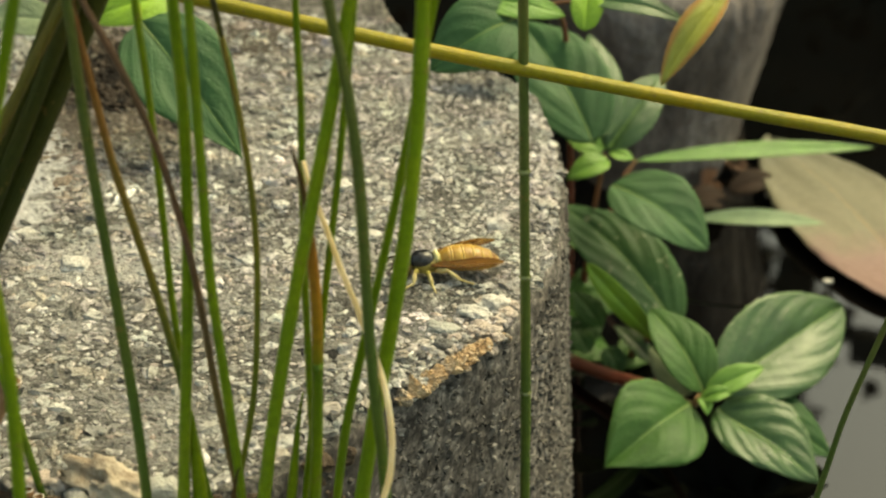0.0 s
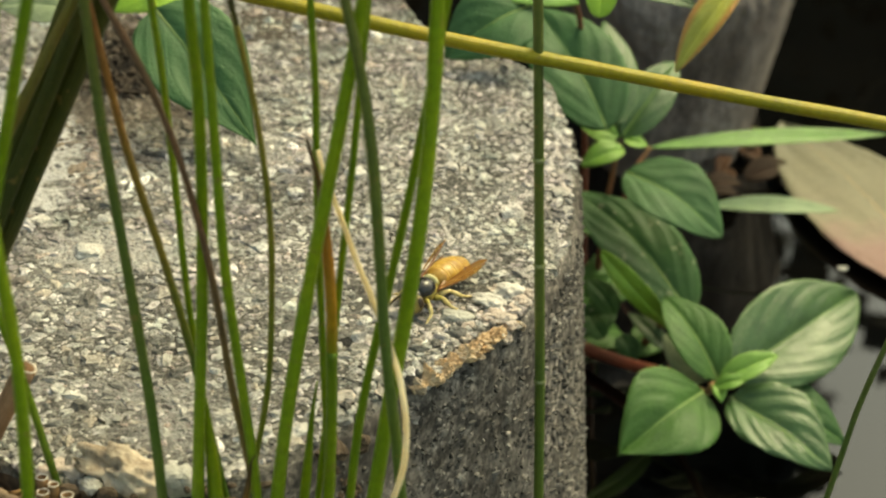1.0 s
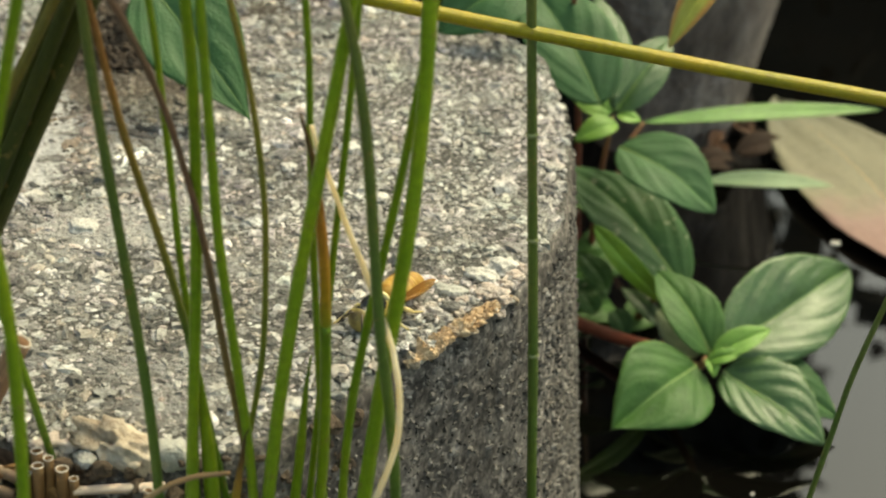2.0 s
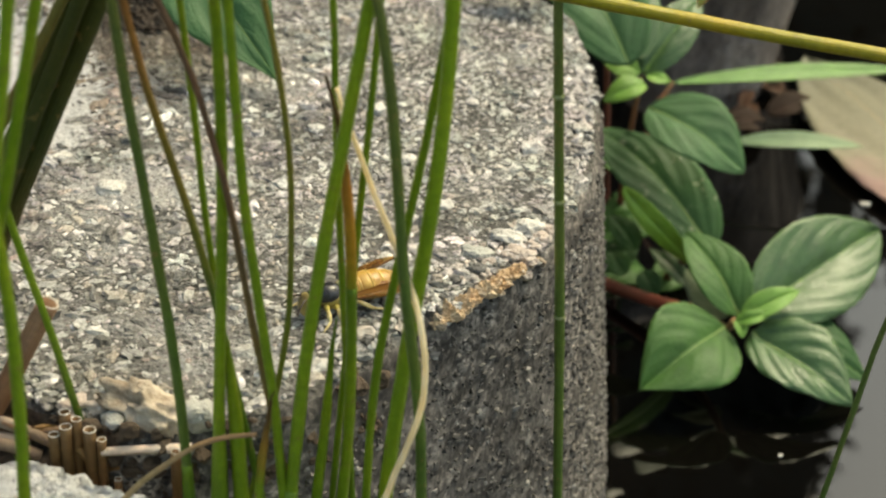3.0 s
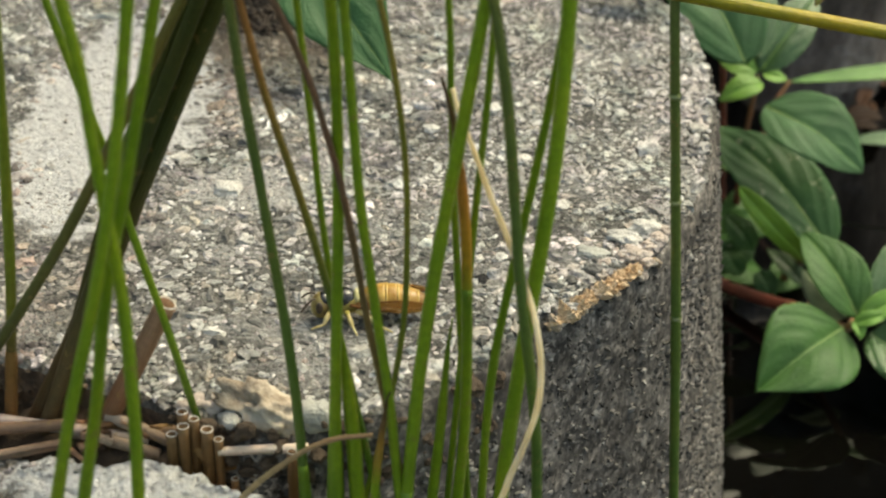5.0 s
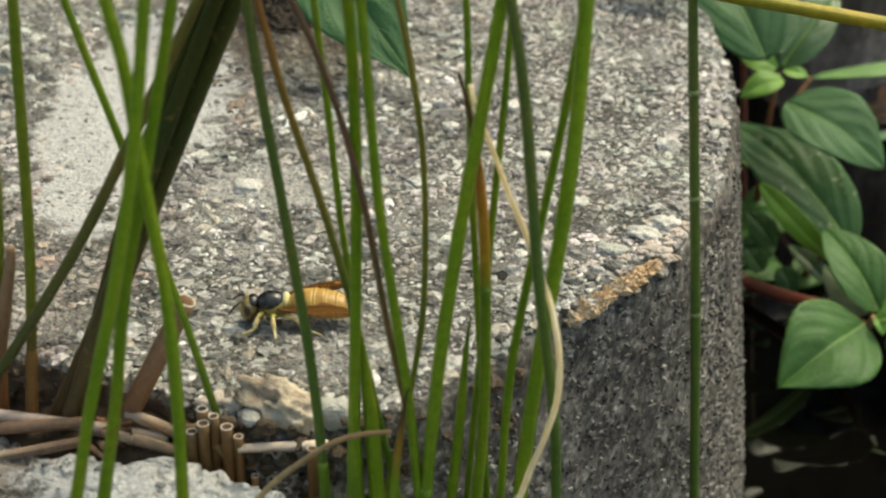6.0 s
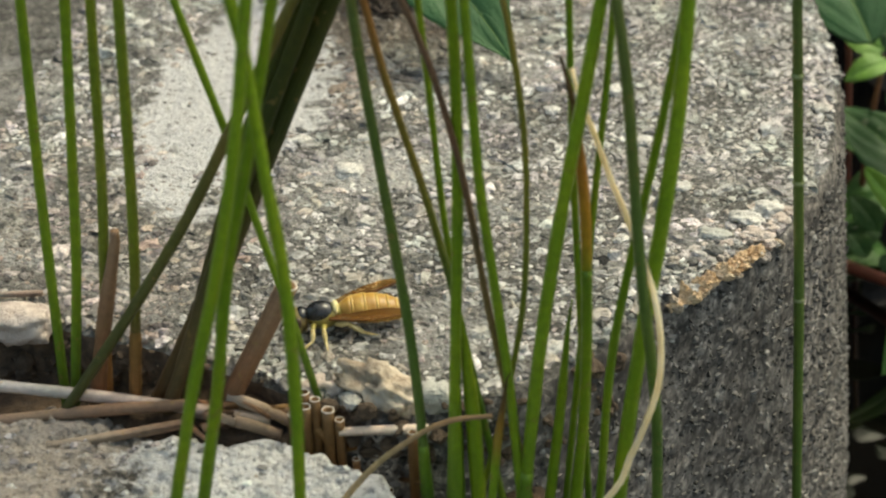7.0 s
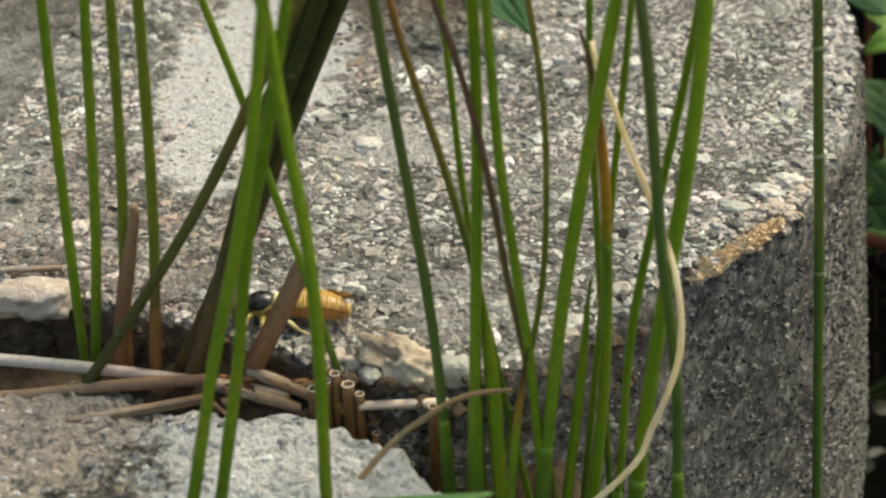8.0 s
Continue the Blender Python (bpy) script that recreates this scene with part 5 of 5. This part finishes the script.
def broken_edge():
    """A ragged ochre ledge where the slab edge has broken away."""
    verts, faces = [], []
    nu, nv = 110, 26
    along = Vector((17.5, 24.0, 0)).normalized()
    out = Vector((along.y, -along.x, 0))
    for i in range(nu + 1):
        q = i / nu
        taper = min(1.0, q * 9, (1 - q) * 3.5)
        w = (1.0 + 0.8 * noise.noise(Vector((q * 7, 0, 2))) + 0.7 * noise.noise(Vector((q * 19, 0, 6)))) * (1.15 - 0.45 * q)
        for j in range(nv + 1):
            u = j / nv
            a = -0.5 + 2.3 * u
            p = Vector((-0.2, -32.0, -1.9)) + along * (q * 31.0)
            p += (out * math.sin(a) + Vector((0, 0, 1)) * math.cos(a)) * (0.4 + 1.75 * w * taper)
            p += out * (0.5 * noise.noise(Vector((q * 5, 3, 1))))
            n = 1.1 * noise.noise(p * 0.7) + 0.7 * noise.noise(p * 1.9) + 0.3 * noise.noise(p * 4.5)
            n = (math.floor(n * 3) / 3) * 0.7 + n * 0.3
            edge = min(1.0, u * 6, (1 - u) * 6)
            p += (out * math.sin(a) + Vector((0, 0, 1)) * math.cos(a)) * (1.15 * n * taper - 1.4 * (1 - edge))
            verts.append(p * MM)
    for i in range(nu):
        for j in range(nv):
            a = i * (nv + 1) + j
            faces.append((a, a + nv + 1, a + nv + 2, a + 1))
    child("broken_edge", mesh_of("broken_edge", verts, faces, OCHRE, smooth=False), slab, "ochre freshly broken edge")


broken_edge()
rng_edge = random.Random(77)
for i in range(22):
    q, big = (i + rng_edge.random()) / 22, rng_edge.uniform(0.5, 1.25)
    set_stone("chip", (0.2 + 18.0 * q + rng_edge.uniform(-0.6, 0.9), -32.2 + 25.0 * q + rng_edge.uniform(-0.8, 0.5), -1.2 - rng_edge.uniform(-0.6, 1.6)), (big * 1.3, big, big * 0.8),
              rng_edge.choice((OCHRE, OCHRE, PINK_STONE, PEBBLE, WHITE_STONE)), 120 + i, (rng_edge.uniform(-30, 30), rng_edge.uniform(-30, 30), rng_edge.uniform(0, 360)), 0.5)
for i, (x, y, big) in enumerate(((14.8, -8.0, 1.9), (17.2, -5.4, 1.6), (18.6, -2.4, 1.7), (12.6, -9.4, 1.5), (19.8, 1.2, 1.3), (9.0, -12.0, 1.2))):
    set_stone("pebble", (x, y, -0.5), (big * 1.2, big, big * 0.7), PINK_STONE, 40 + i, (0, 8, 35 * i), 0.45)


# ---------- wasp ----------
def ellipsoid(centre, radii, detail=3):
    bm = bmesh.new()
    bmesh.ops.create_icosphere(bm, subdivisions=detail, radius=1)
    for v in bm.verts:
        v.co = Vector((centre[0] + v.co.x * radii[0], centre[1] + v.co.y * radii[1], centre[2] + v.co.z * radii[2])) * MM
    return bm


def lathe(profile, sides=28, squash=0.85, drop=0.0):
    """A body of revolution along x from x, radius, height rows (mm)."""
    bm = bmesh.new()
    rings = []
    for x, r, z in profile:
        rings.append([bm.verts.new(Vector((x, math.cos(2 * math.pi * s / sides) * r, z + math.sin(2 * math.pi * s / sides) * r * squash)) * MM) for s in range(sides)])
    for a, b in zip(rings, rings[1:]):
        for s in range(sides):
            bm.faces.new((a[s], a[(s + 1) % sides], b[(s + 1) % sides], b[s]))
    bm.faces.new(rings[0][::-1])
    bm.faces.new(rings[-1])
    return bm


def bm_tube(points, radii, material, name, parent, label="", sides=8):
    return child(name, tube(name, mm(points), [r * MM for r in radii], material, sides=sides, count=16), parent, label)


def build_wasp():
    w = tagged(new("wasp"), "yellow and orange wasp with a black thorax walking on the slab", "wasp")
    part("head", ellipsoid((4.2, 0, 2.15), (1.6, 2.2, 2.05)), W_FACE, w, "yellow head")
    part("crown", ellipsoid((3.75, 0, 3.15), (1.1, 1.6, 1.2)), W_BLACK, w, "black crown of the head")
    for s in (1, -1):
        part("eye", ellipsoid((4.35, 1.72 * s, 2.55), (0.62, 0.6, 1.0)), W_DARK, w, "dark compound eye")
        bm_tube([(4.3, 0.45 * s, 3.2), (5.3, 1.0 * s, 3.7), (6.3, 1.7 * s, 3.2), (7.2, 2.3 * s, 2.2)], (0.2, 0.15, 0.18, 0.14), W_DARK, "antenna", w, "dark antenna")
        bm_tube([(4.1, 0.5 * s, 1.9), (4.5, 0.35 * s, 1.3), (4.4, 0.05 * s, 0.9)], (0.3, 0.22, 0.1), W_LEG, "mandible", w)
    part("thorax", ellipsoid((0.4, 0, 2.65), (2.75, 2.1, 1.8), 4), W_YELLOW, w, "yellow thorax flank")
    part("back_plate", ellipsoid((0.85, 0, 3.25), (2.35, 2.02, 1.75), 4), W_BLACK, w, "glossy black back plate")
    part("shield", ellipsoid((-1.35, 0, 3.75), (0.6, 1.5, 1.1)), W_CREAM, w, "cream shield plate")
    part("shield", ellipsoid((-1.9, 0, 3.15), (0.75, 1.45, 1.1)), W_YELLOW, w, "yellow rear plate")
    prof = lambda x: 2.6 * max(0.03, math.sin(math.pi * min(1.0, max(0.02, (-x - 2.0) / 10.2)) ** 0.8)) ** 0.36
    zc = lambda x: 3.35 + 0.3 * math.sin((-x - 2) / 10.2 * math.pi) - 0.10 * (-x - 2)
    edges = (-2.1, -3.9, -5.9, -7.7, -9.3, -10.7, -12.1)
    for a, b in zip(edges, edges[1:]):
        mid = a + (b - a) * 0.84
        part("abdomen_plate", lathe([(a + (mid - a) * q, prof(a + (mid - a) * q) * (0.96 + 0.05 * q), zc(a + (mid - a) * q)) for q in (0, 0.25, 0.5, 0.75, 1.0)]), W_ORANGE if a > -10 else W_TAIL, w, "amber abdomen plate")
        part("abdomen_band", lathe([(mid + (b - 0.15 - mid) * q, prof(mid + (b - mid) * q) * (1.012 + 0.01 * math.sin(q * 3)), zc(mid + (b - mid) * q)) for q in (0, 0.5, 1.0)]), W_BAND, w, "pale yellow abdomen band")
    wings = []
    for s in (1, -1):
        for k, (root, tip, width, face) in enumerate((((-0.2, 1.9 * s, 3.3), (-12.6, 3.1 * s, 3.0), 2.0, (0, 0.95 * s, 0.25)), ((-1.2, 1.7 * s, 3.4), (-10.2, 2.5 * s, 2.9), 2.0, (0, 0.6 * s, 0.75)))):
            tip_at = Vector(tip) - Vector(root)
            ob = child("wing", leaf_mesh("wing", (0, 0, 0), tip_at, width, W_WING, face=face, arch=0.03, fold=0.1, waist=0.66, quilt=0.3, seed=k), w, "amber translucent wing")
            ob.location = Vector(root) * MM
            child("wing_edge", tube("wing_edge", mm([(0, 0, -0.25), tip_at * 0.5 + Vector((0, 0.15 * s, -0.75)), tip_at + Vector((0.4, 0, -0.1))]), [0.28 * MM, 0.24 * MM, 0.1 * MM], W_BROWN, sides=6, count=14), ob, "brown leading edge")
            wings.append((ob, Vector(root), s, k))
    legs = []
    for s in (1, -1):
        for k, (hip, knee, ankle, foot) in enumerate((((1.9, 1.2 * s, 2.0), (2.7, 2.8 * s, 2.2), (3.1, 3.9 * s, 0.8), (5.0, 4.6 * s, 0.1)),
                                                      ((0.3, 1.4 * s, 1.7), (0.4, 3.2 * s, 2.2), (0.0, 4.5 * s, 0.8), (-0.4, 6.0 * s, 0.1)),
                                                      ((-1.2, 1.3 * s, 1.7), (-2.8, 2.8 * s, 2.3), (-5.0, 3.7 * s, 0.8), (-7.2, 4.2 * s, 0.1)))):
            h = Vector(hip)
            leg = new("leg")
            leg.parent = w
            leg.location = h * MM
            loc = [Vector(p) - h for p in (hip, knee, ankle, foot)]
            bm_tube([loc[0], loc[0].lerp(loc[1], 0.5), loc[1]], (0.36, 0.52, 0.3), W_YELLOW if k < 2 else W_LEG, "thigh", leg)
            bm_tube([loc[1], loc[1].lerp(loc[2], 0.5), loc[2]], (0.3, 0.42, 0.28), W_LEG, "shin", leg)
            bm_tube([loc[2], loc[2].lerp(loc[3], 0.5), loc[3]], (0.24, 0.2, 0.12), W_LEG, "foot", leg)
            legs.append((leg, h, s, k))
    w.scale = (1.1, 1.1, 1.1)
    return w, legs, wings


wasp, wasp_legs, wasp_wings = build_wasp()

# ---------- exposed gravel of the slab, last ----------
def scatter():
    rng = random.Random(11)

    def inside(x, y, margin):
        cx, cy = -85, 70
        d = math.hypot(x - cx, y - cy)
        q = (1 + margin / max(d, 1))
        px, py = cx + (x - cx) * q, cy + (y - cy) * q
        hit = False
        for (x1, y1), (x2, y2) in zip(SLAB_OUT, SLAB_OUT[1:] + SLAB_OUT[:1]):
            if (y1 > py) != (y2 > py) and px < (x2 - x1) * (py - y1) / (y2 - y1) + x1:
                hit = not hit
        return hit

    def shape_set(source, seed):
        out = []
        for k in range(14):
            vs = []
            for p in source[0]:
                q = Vector(p)
                vs.append(np.array(q) * (1 + 0.75 * noise.noise(q * 1.5 + Vector((k * 9.1 + seed, 0, 0))) + 0.35 * noise.noise(q * 3.1 + Vector((0, k * 5.7, seed)))))
            out.append(np.array(vs))
        return out

    shapes, small = shape_set(ICO1, 0.0), shape_set(ICO0, 50.0)
    f0, f1 = ICO1[1], ICO0[1]
    cell, placed = {}, []
    for size, wanted in ((2.2, 170), (1.45, 1150), (0.95, 5200), (0.62, 13000), (0.42, 14000)):
        count = 0
        for _ in range(wanted * 4):
            if count >= wanted:
                break
            x, y = rng.uniform(-135, 33), rng.uniform(-68, 150)
            r = size * rng.uniform(0.75, 1.15)
            if not inside(x, y, 1.2):
                continue
            wob = noise.noise(Vector((x * 0.09, y * 0.09, 4)))
            bare = math.hypot((x + 90) / 16, (y - 46) / 52) + 0.6 * wob + 0.35 * noise.noise(Vector((x * 0.3, y * 0.3, 14)))
            if any(math.hypot((x - px) / rx, (y - py) / ry) < 1 for px, py, rx, ry in ((-12.8, -19, 2.0, 3.6), (-17.3, -18.4, 1.6, 2.6), (-9.8, 37.6, 2.9, 2.0), (-61.8, 10.6, 2.8, 2.4), (-9.4, -12.3, 2.2, 2.0))):
                continue
            if bare < 1 and (size > 0.8 or rng.random() > 0.03):
                continue
            if min(math.hypot((x + 66) / 16, (y - 110) / 34), math.hypot((x + 36) / 12, (y - 136) / 13)) + 0.4 * wob < 1 and rng.random() > 0.3:
                continue
            if math.hypot((x + 58) / 12, (y - 12) / 9) < 1 and rng.random() > 0.45:
                continue
            if r < 1.2 and noise.noise(Vector((x * 0.05, y * 0.05, 20))) + 0.35 * noise.noise(Vector((x * 0.2, y * 0.2, 27))) > 0.3 and rng.random() > 0.35:
                continue
            key = (int(x // 2.5), int(y // 2.5))
            near = [q for i in (-1, 0, 1) for j in (-1, 0, 1) for q in cell.get((key[0] + i, key[1] + j), ())]
            if any(math.hypot(x - q[0], y - q[1]) < 0.85 * (r + q[2]) for q in near):
                continue
            cell.setdefault(key, []).append((x, y, r))
            placed.append((x, y, r))
            count += 1
    verts, faces, singles = [], [], []
    body = []
    for x, y, r in placed:
        g = noise.noise(Vector((x, y, 0)) * 0.05) * 0.64 + noise.noise(Vector((x, y, 0)) * 0.16) * 0.4
        z = g - 0.24 * r + rng.uniform(-0.28, 0.22) * r
        a = rng.uniform(0, 2 * math.pi)
        stretch = rng.uniform(0.75, 1.5)
        flat = rng.uniform(0.5, 0.8)
        k = rng.randrange(14)
        body.append((x, y, z, r, a, stretch, flat, k))
    front = sorted((b for b in body if -75 < b[0] < 22 and b[1] < 5 and b[3] > 0.88), key=lambda b: b[1])[:290]
    chosen = set(id(b) for b in front)
    data = [mesh_of("stone", [Vector(p) * MM for p in s], f0, STONE_OB, smooth=False) for s in shapes]
    for b in body:
        x, y, z, r, a, stretch, flat, k = b
        if id(b) in chosen:
            ob = child("stone", data[k], slab)
            ob.location, ob.rotation_euler, ob.scale = (x * MM, y * MM, z * MM), (0, 0, a), (r * stretch, r / stretch, r * flat)
            continue
        tiny = r < 0.85
        s = (small if tiny else shapes)[k] * (r * stretch, r / stretch, r * flat)
        c, d = math.cos(a), math.sin(a)
        n = len(verts)
        verts += [((x + p[0] * c - p[1] * d) * MM, (y + p[0] * d + p[1] * c) * MM, (z + p[2]) * MM) for p in s]
        faces += [(i + n, j + n, l + n) for i, j, l in (f1 if tiny else f0)]
    ring = closed_outline(SLAB_OUT, 0.7)
    centre = np.array((-85.0, 70.0))
    side_v, side_f = [], []
    ring = [p for p in ring if -50 < p[0] < 40 and p[1] < 90]
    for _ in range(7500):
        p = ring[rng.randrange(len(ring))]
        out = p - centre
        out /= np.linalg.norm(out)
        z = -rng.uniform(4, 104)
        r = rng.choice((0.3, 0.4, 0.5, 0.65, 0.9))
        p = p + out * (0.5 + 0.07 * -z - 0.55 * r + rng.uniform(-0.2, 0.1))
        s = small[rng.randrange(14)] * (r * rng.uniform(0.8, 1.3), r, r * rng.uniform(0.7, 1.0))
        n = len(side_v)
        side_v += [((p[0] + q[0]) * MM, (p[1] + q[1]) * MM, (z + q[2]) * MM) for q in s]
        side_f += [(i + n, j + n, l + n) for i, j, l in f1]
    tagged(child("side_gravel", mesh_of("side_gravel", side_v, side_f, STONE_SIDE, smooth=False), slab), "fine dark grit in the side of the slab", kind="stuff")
    tagged(child("gravel", mesh_of("gravel", verts, faces, STONE_ISL, smooth=False), slab), "small mixed gravel set in the slab", kind="stuff")



def edge_stones():
    rng = random.Random(5)
    line = closed_outline(SLAB_OUT, 1.0)
    line = [p for p in line if p[1] < -40 and -125 < p[0] < -8]
    kinds = [chunk_small("stone", k) for k in range(6)]
    for _ in range(290):
        x, y = rng.choice(line)
        z = -rng.uniform(0.3, 13.0)
        r = rng.choice((0.35, 0.5, 0.7, 1.0, 1.5))
        ob = child("stone", rng.choice(kinds), slab)
        ob.location = (x * MM, (y - 0.4 + rng.uniform(-0.6, 0.8) + 0.05 * z) * MM, z * MM)
        ob.rotation_euler = (rng.uniform(-0.6, 0.6), rng.uniform(-0.6, 0.6), rng.uniform(0, 6.28))
        ob.scale = (r * rng.uniform(0.9, 1.5), r, r * rng.uniform(0.6, 0.9))


def chunk_small(name, seed):
    v, f = ICO1
    out = [Vector(p) * (1 + 0.4 * noise.noise(Vector(p) * 1.2 + Vector((seed * 8.3 + 90, 0, 0)))) * MM for p in v]
    return mesh_of(name, out, f, RUBBLE, smooth=False)



def block_stones():
    rng = random.Random(23)
    verts, faces = [], []
    v0, f0 = ICO0
    off = Vector((3 * 31.7, 3 * 17.3, 0))
    for _ in range(1000):
        x, y = rng.uniform(-140, -42), rng.uniform(-118, -73)
        if x > -60 and y > -78 - (x + 60) * 0.6:
            continue
        if math.hypot((x + 56) / 22, (y + 84) / 11) < 1 and rng.random() > 0.35:
            continue
        v = Vector((x, y, 0))
        g = noise.noise(v * 0.05 + off) * 0.8 + noise.noise(v * 0.16 + off) * 0.5
        r = rng.choice((0.25, 0.35, 0.5, 0.8))
        st = 2.6 * noise.noise(v * 0.085 + off) + 1.0 * noise.noise(v * 0.3 + off) + 0.4 * noise.noise(v * 0.8 + off)
        fl = math.floor(st)
        step = 0.55 * (fl + min(1.0, (st - fl) * 6.0) + 1.0 - 1.2 * math.exp(-((st - fl - 0.05) * 14) ** 2))
        h = (noise.noise(v * 0.55 + off) * 0.28 + noise.noise(v * 1.2 + off) * 0.16) * 2.0
        z = g * 0.8 * 2.0 + step + h - 5 - 0.2 * r + rng.uniform(-0.25, 0.15) * r
        k = rng.uniform(0, 50)
        n = len(verts)
        verts += [Vector((x + p[0] * r * 1.2, y + p[1] * r, z + p[2] * r * 0.7)) * MM * 1.0 for p in (np.array(q) * (1 + 0.4 * noise.noise(Vector(q) * 1.3 + Vector((k, 0, 0)))) for q in v0)]
        faces += [(i + n, j + n, l + n) for i, j, l in f0]
    ob = child("gravel", mesh_of("gravel", verts, faces, STONE_ISL, smooth=False), front_block)
    ob.location = (0, 0, 0.005)
    tagged(ob, "small gravel in the broken block", kind="stuff")


scatter()
edge_stones()
block_stones()


def motions():
    rows = []
    # seconds, x, y of the thorax (mm), heading in degrees
    for t, x, y, h in ((0.0, 3.0, 11.5, -168), (0.3, 2.2, 6.0, -145), (0.5, 1.6, 2.0, -131), (1.0, 0.8, -4.8, -122), (1.7, -3.6, -15.5, -122), (2.3, -9.0, -25.5, -128),
                       (2.5, -10.8, -27.5, -134), (3.0, -18.0, -31.0, -150), (3.5, -22.6, -30.4, -164), (4.0, -25.6, -30.6, -166), (4.5, -28.4, -31.2, -167),
                       (5.0, -34.8, -33.4, -174), (5.2, -38.0, -34.6, -175), (5.8, -46.5, -36.2, -178), (6.3, -53.3, -37.4, -180), (6.5, -54.2, -39.0, -177),
                       (7.0, -57.0, -45.6, -165), (7.5, -62.7, -50.6, -166), (7.8, -67.3, -50.2, -176), (8.0, -68.8, -51.5, -178)):
        c, s = math.cos(radians(h)), math.sin(radians(h))
        rows.append((t, pose((x - c) * MM, (y - s - 1.6) * MM, 0.0004, 0, 0, h)))
    walk(wasp, rows)
    # the loose near stem drifts sideways and back (seconds, mm)
    walk(swaying, [(t, pose(x * MM, 0, 0)) for t, x in ((0.0, 0.4), (1.0, -0.5), (1.7, -0.6), (2.5, -0.7), (3.0, -4.4), (3.5, -3.9), (4.0, -1.9), (4.5, -2.0), (5.0, -5.0), (5.7, -3.0), (6.5, 0.0), (7.0, 0.5), (7.5, 1.2), (8.0, 1.1))])
    for leg, h, s, k in wasp_legs:
        phase = 0.0 if (k + (s > 0)) % 2 else math.pi
        swing = [(i * 0.1, pose(h.x * MM, h.y * MM, h.z * MM, 3 * s * math.cos(i * 0.1 * 11 + phase), 0, s * (13 - 2 * k) * math.sin(i * 0.1 * 11 + phase))) for i in range(81)]
        walk(leg, swing)
    for wing, root, s, k in wasp_wings:
        lift = 7 if s < 0 else 3
        beat = [(i * 0.1, pose(root.x * MM, root.y * MM, root.z * MM, 0, lift * (1 + math.sin(i * 2.1 + k)), -s * (2 + 3 * math.sin(i * 2.1 + 0.4 * k)))) for i in range(81)]
        walk(wing, beat)


motions()
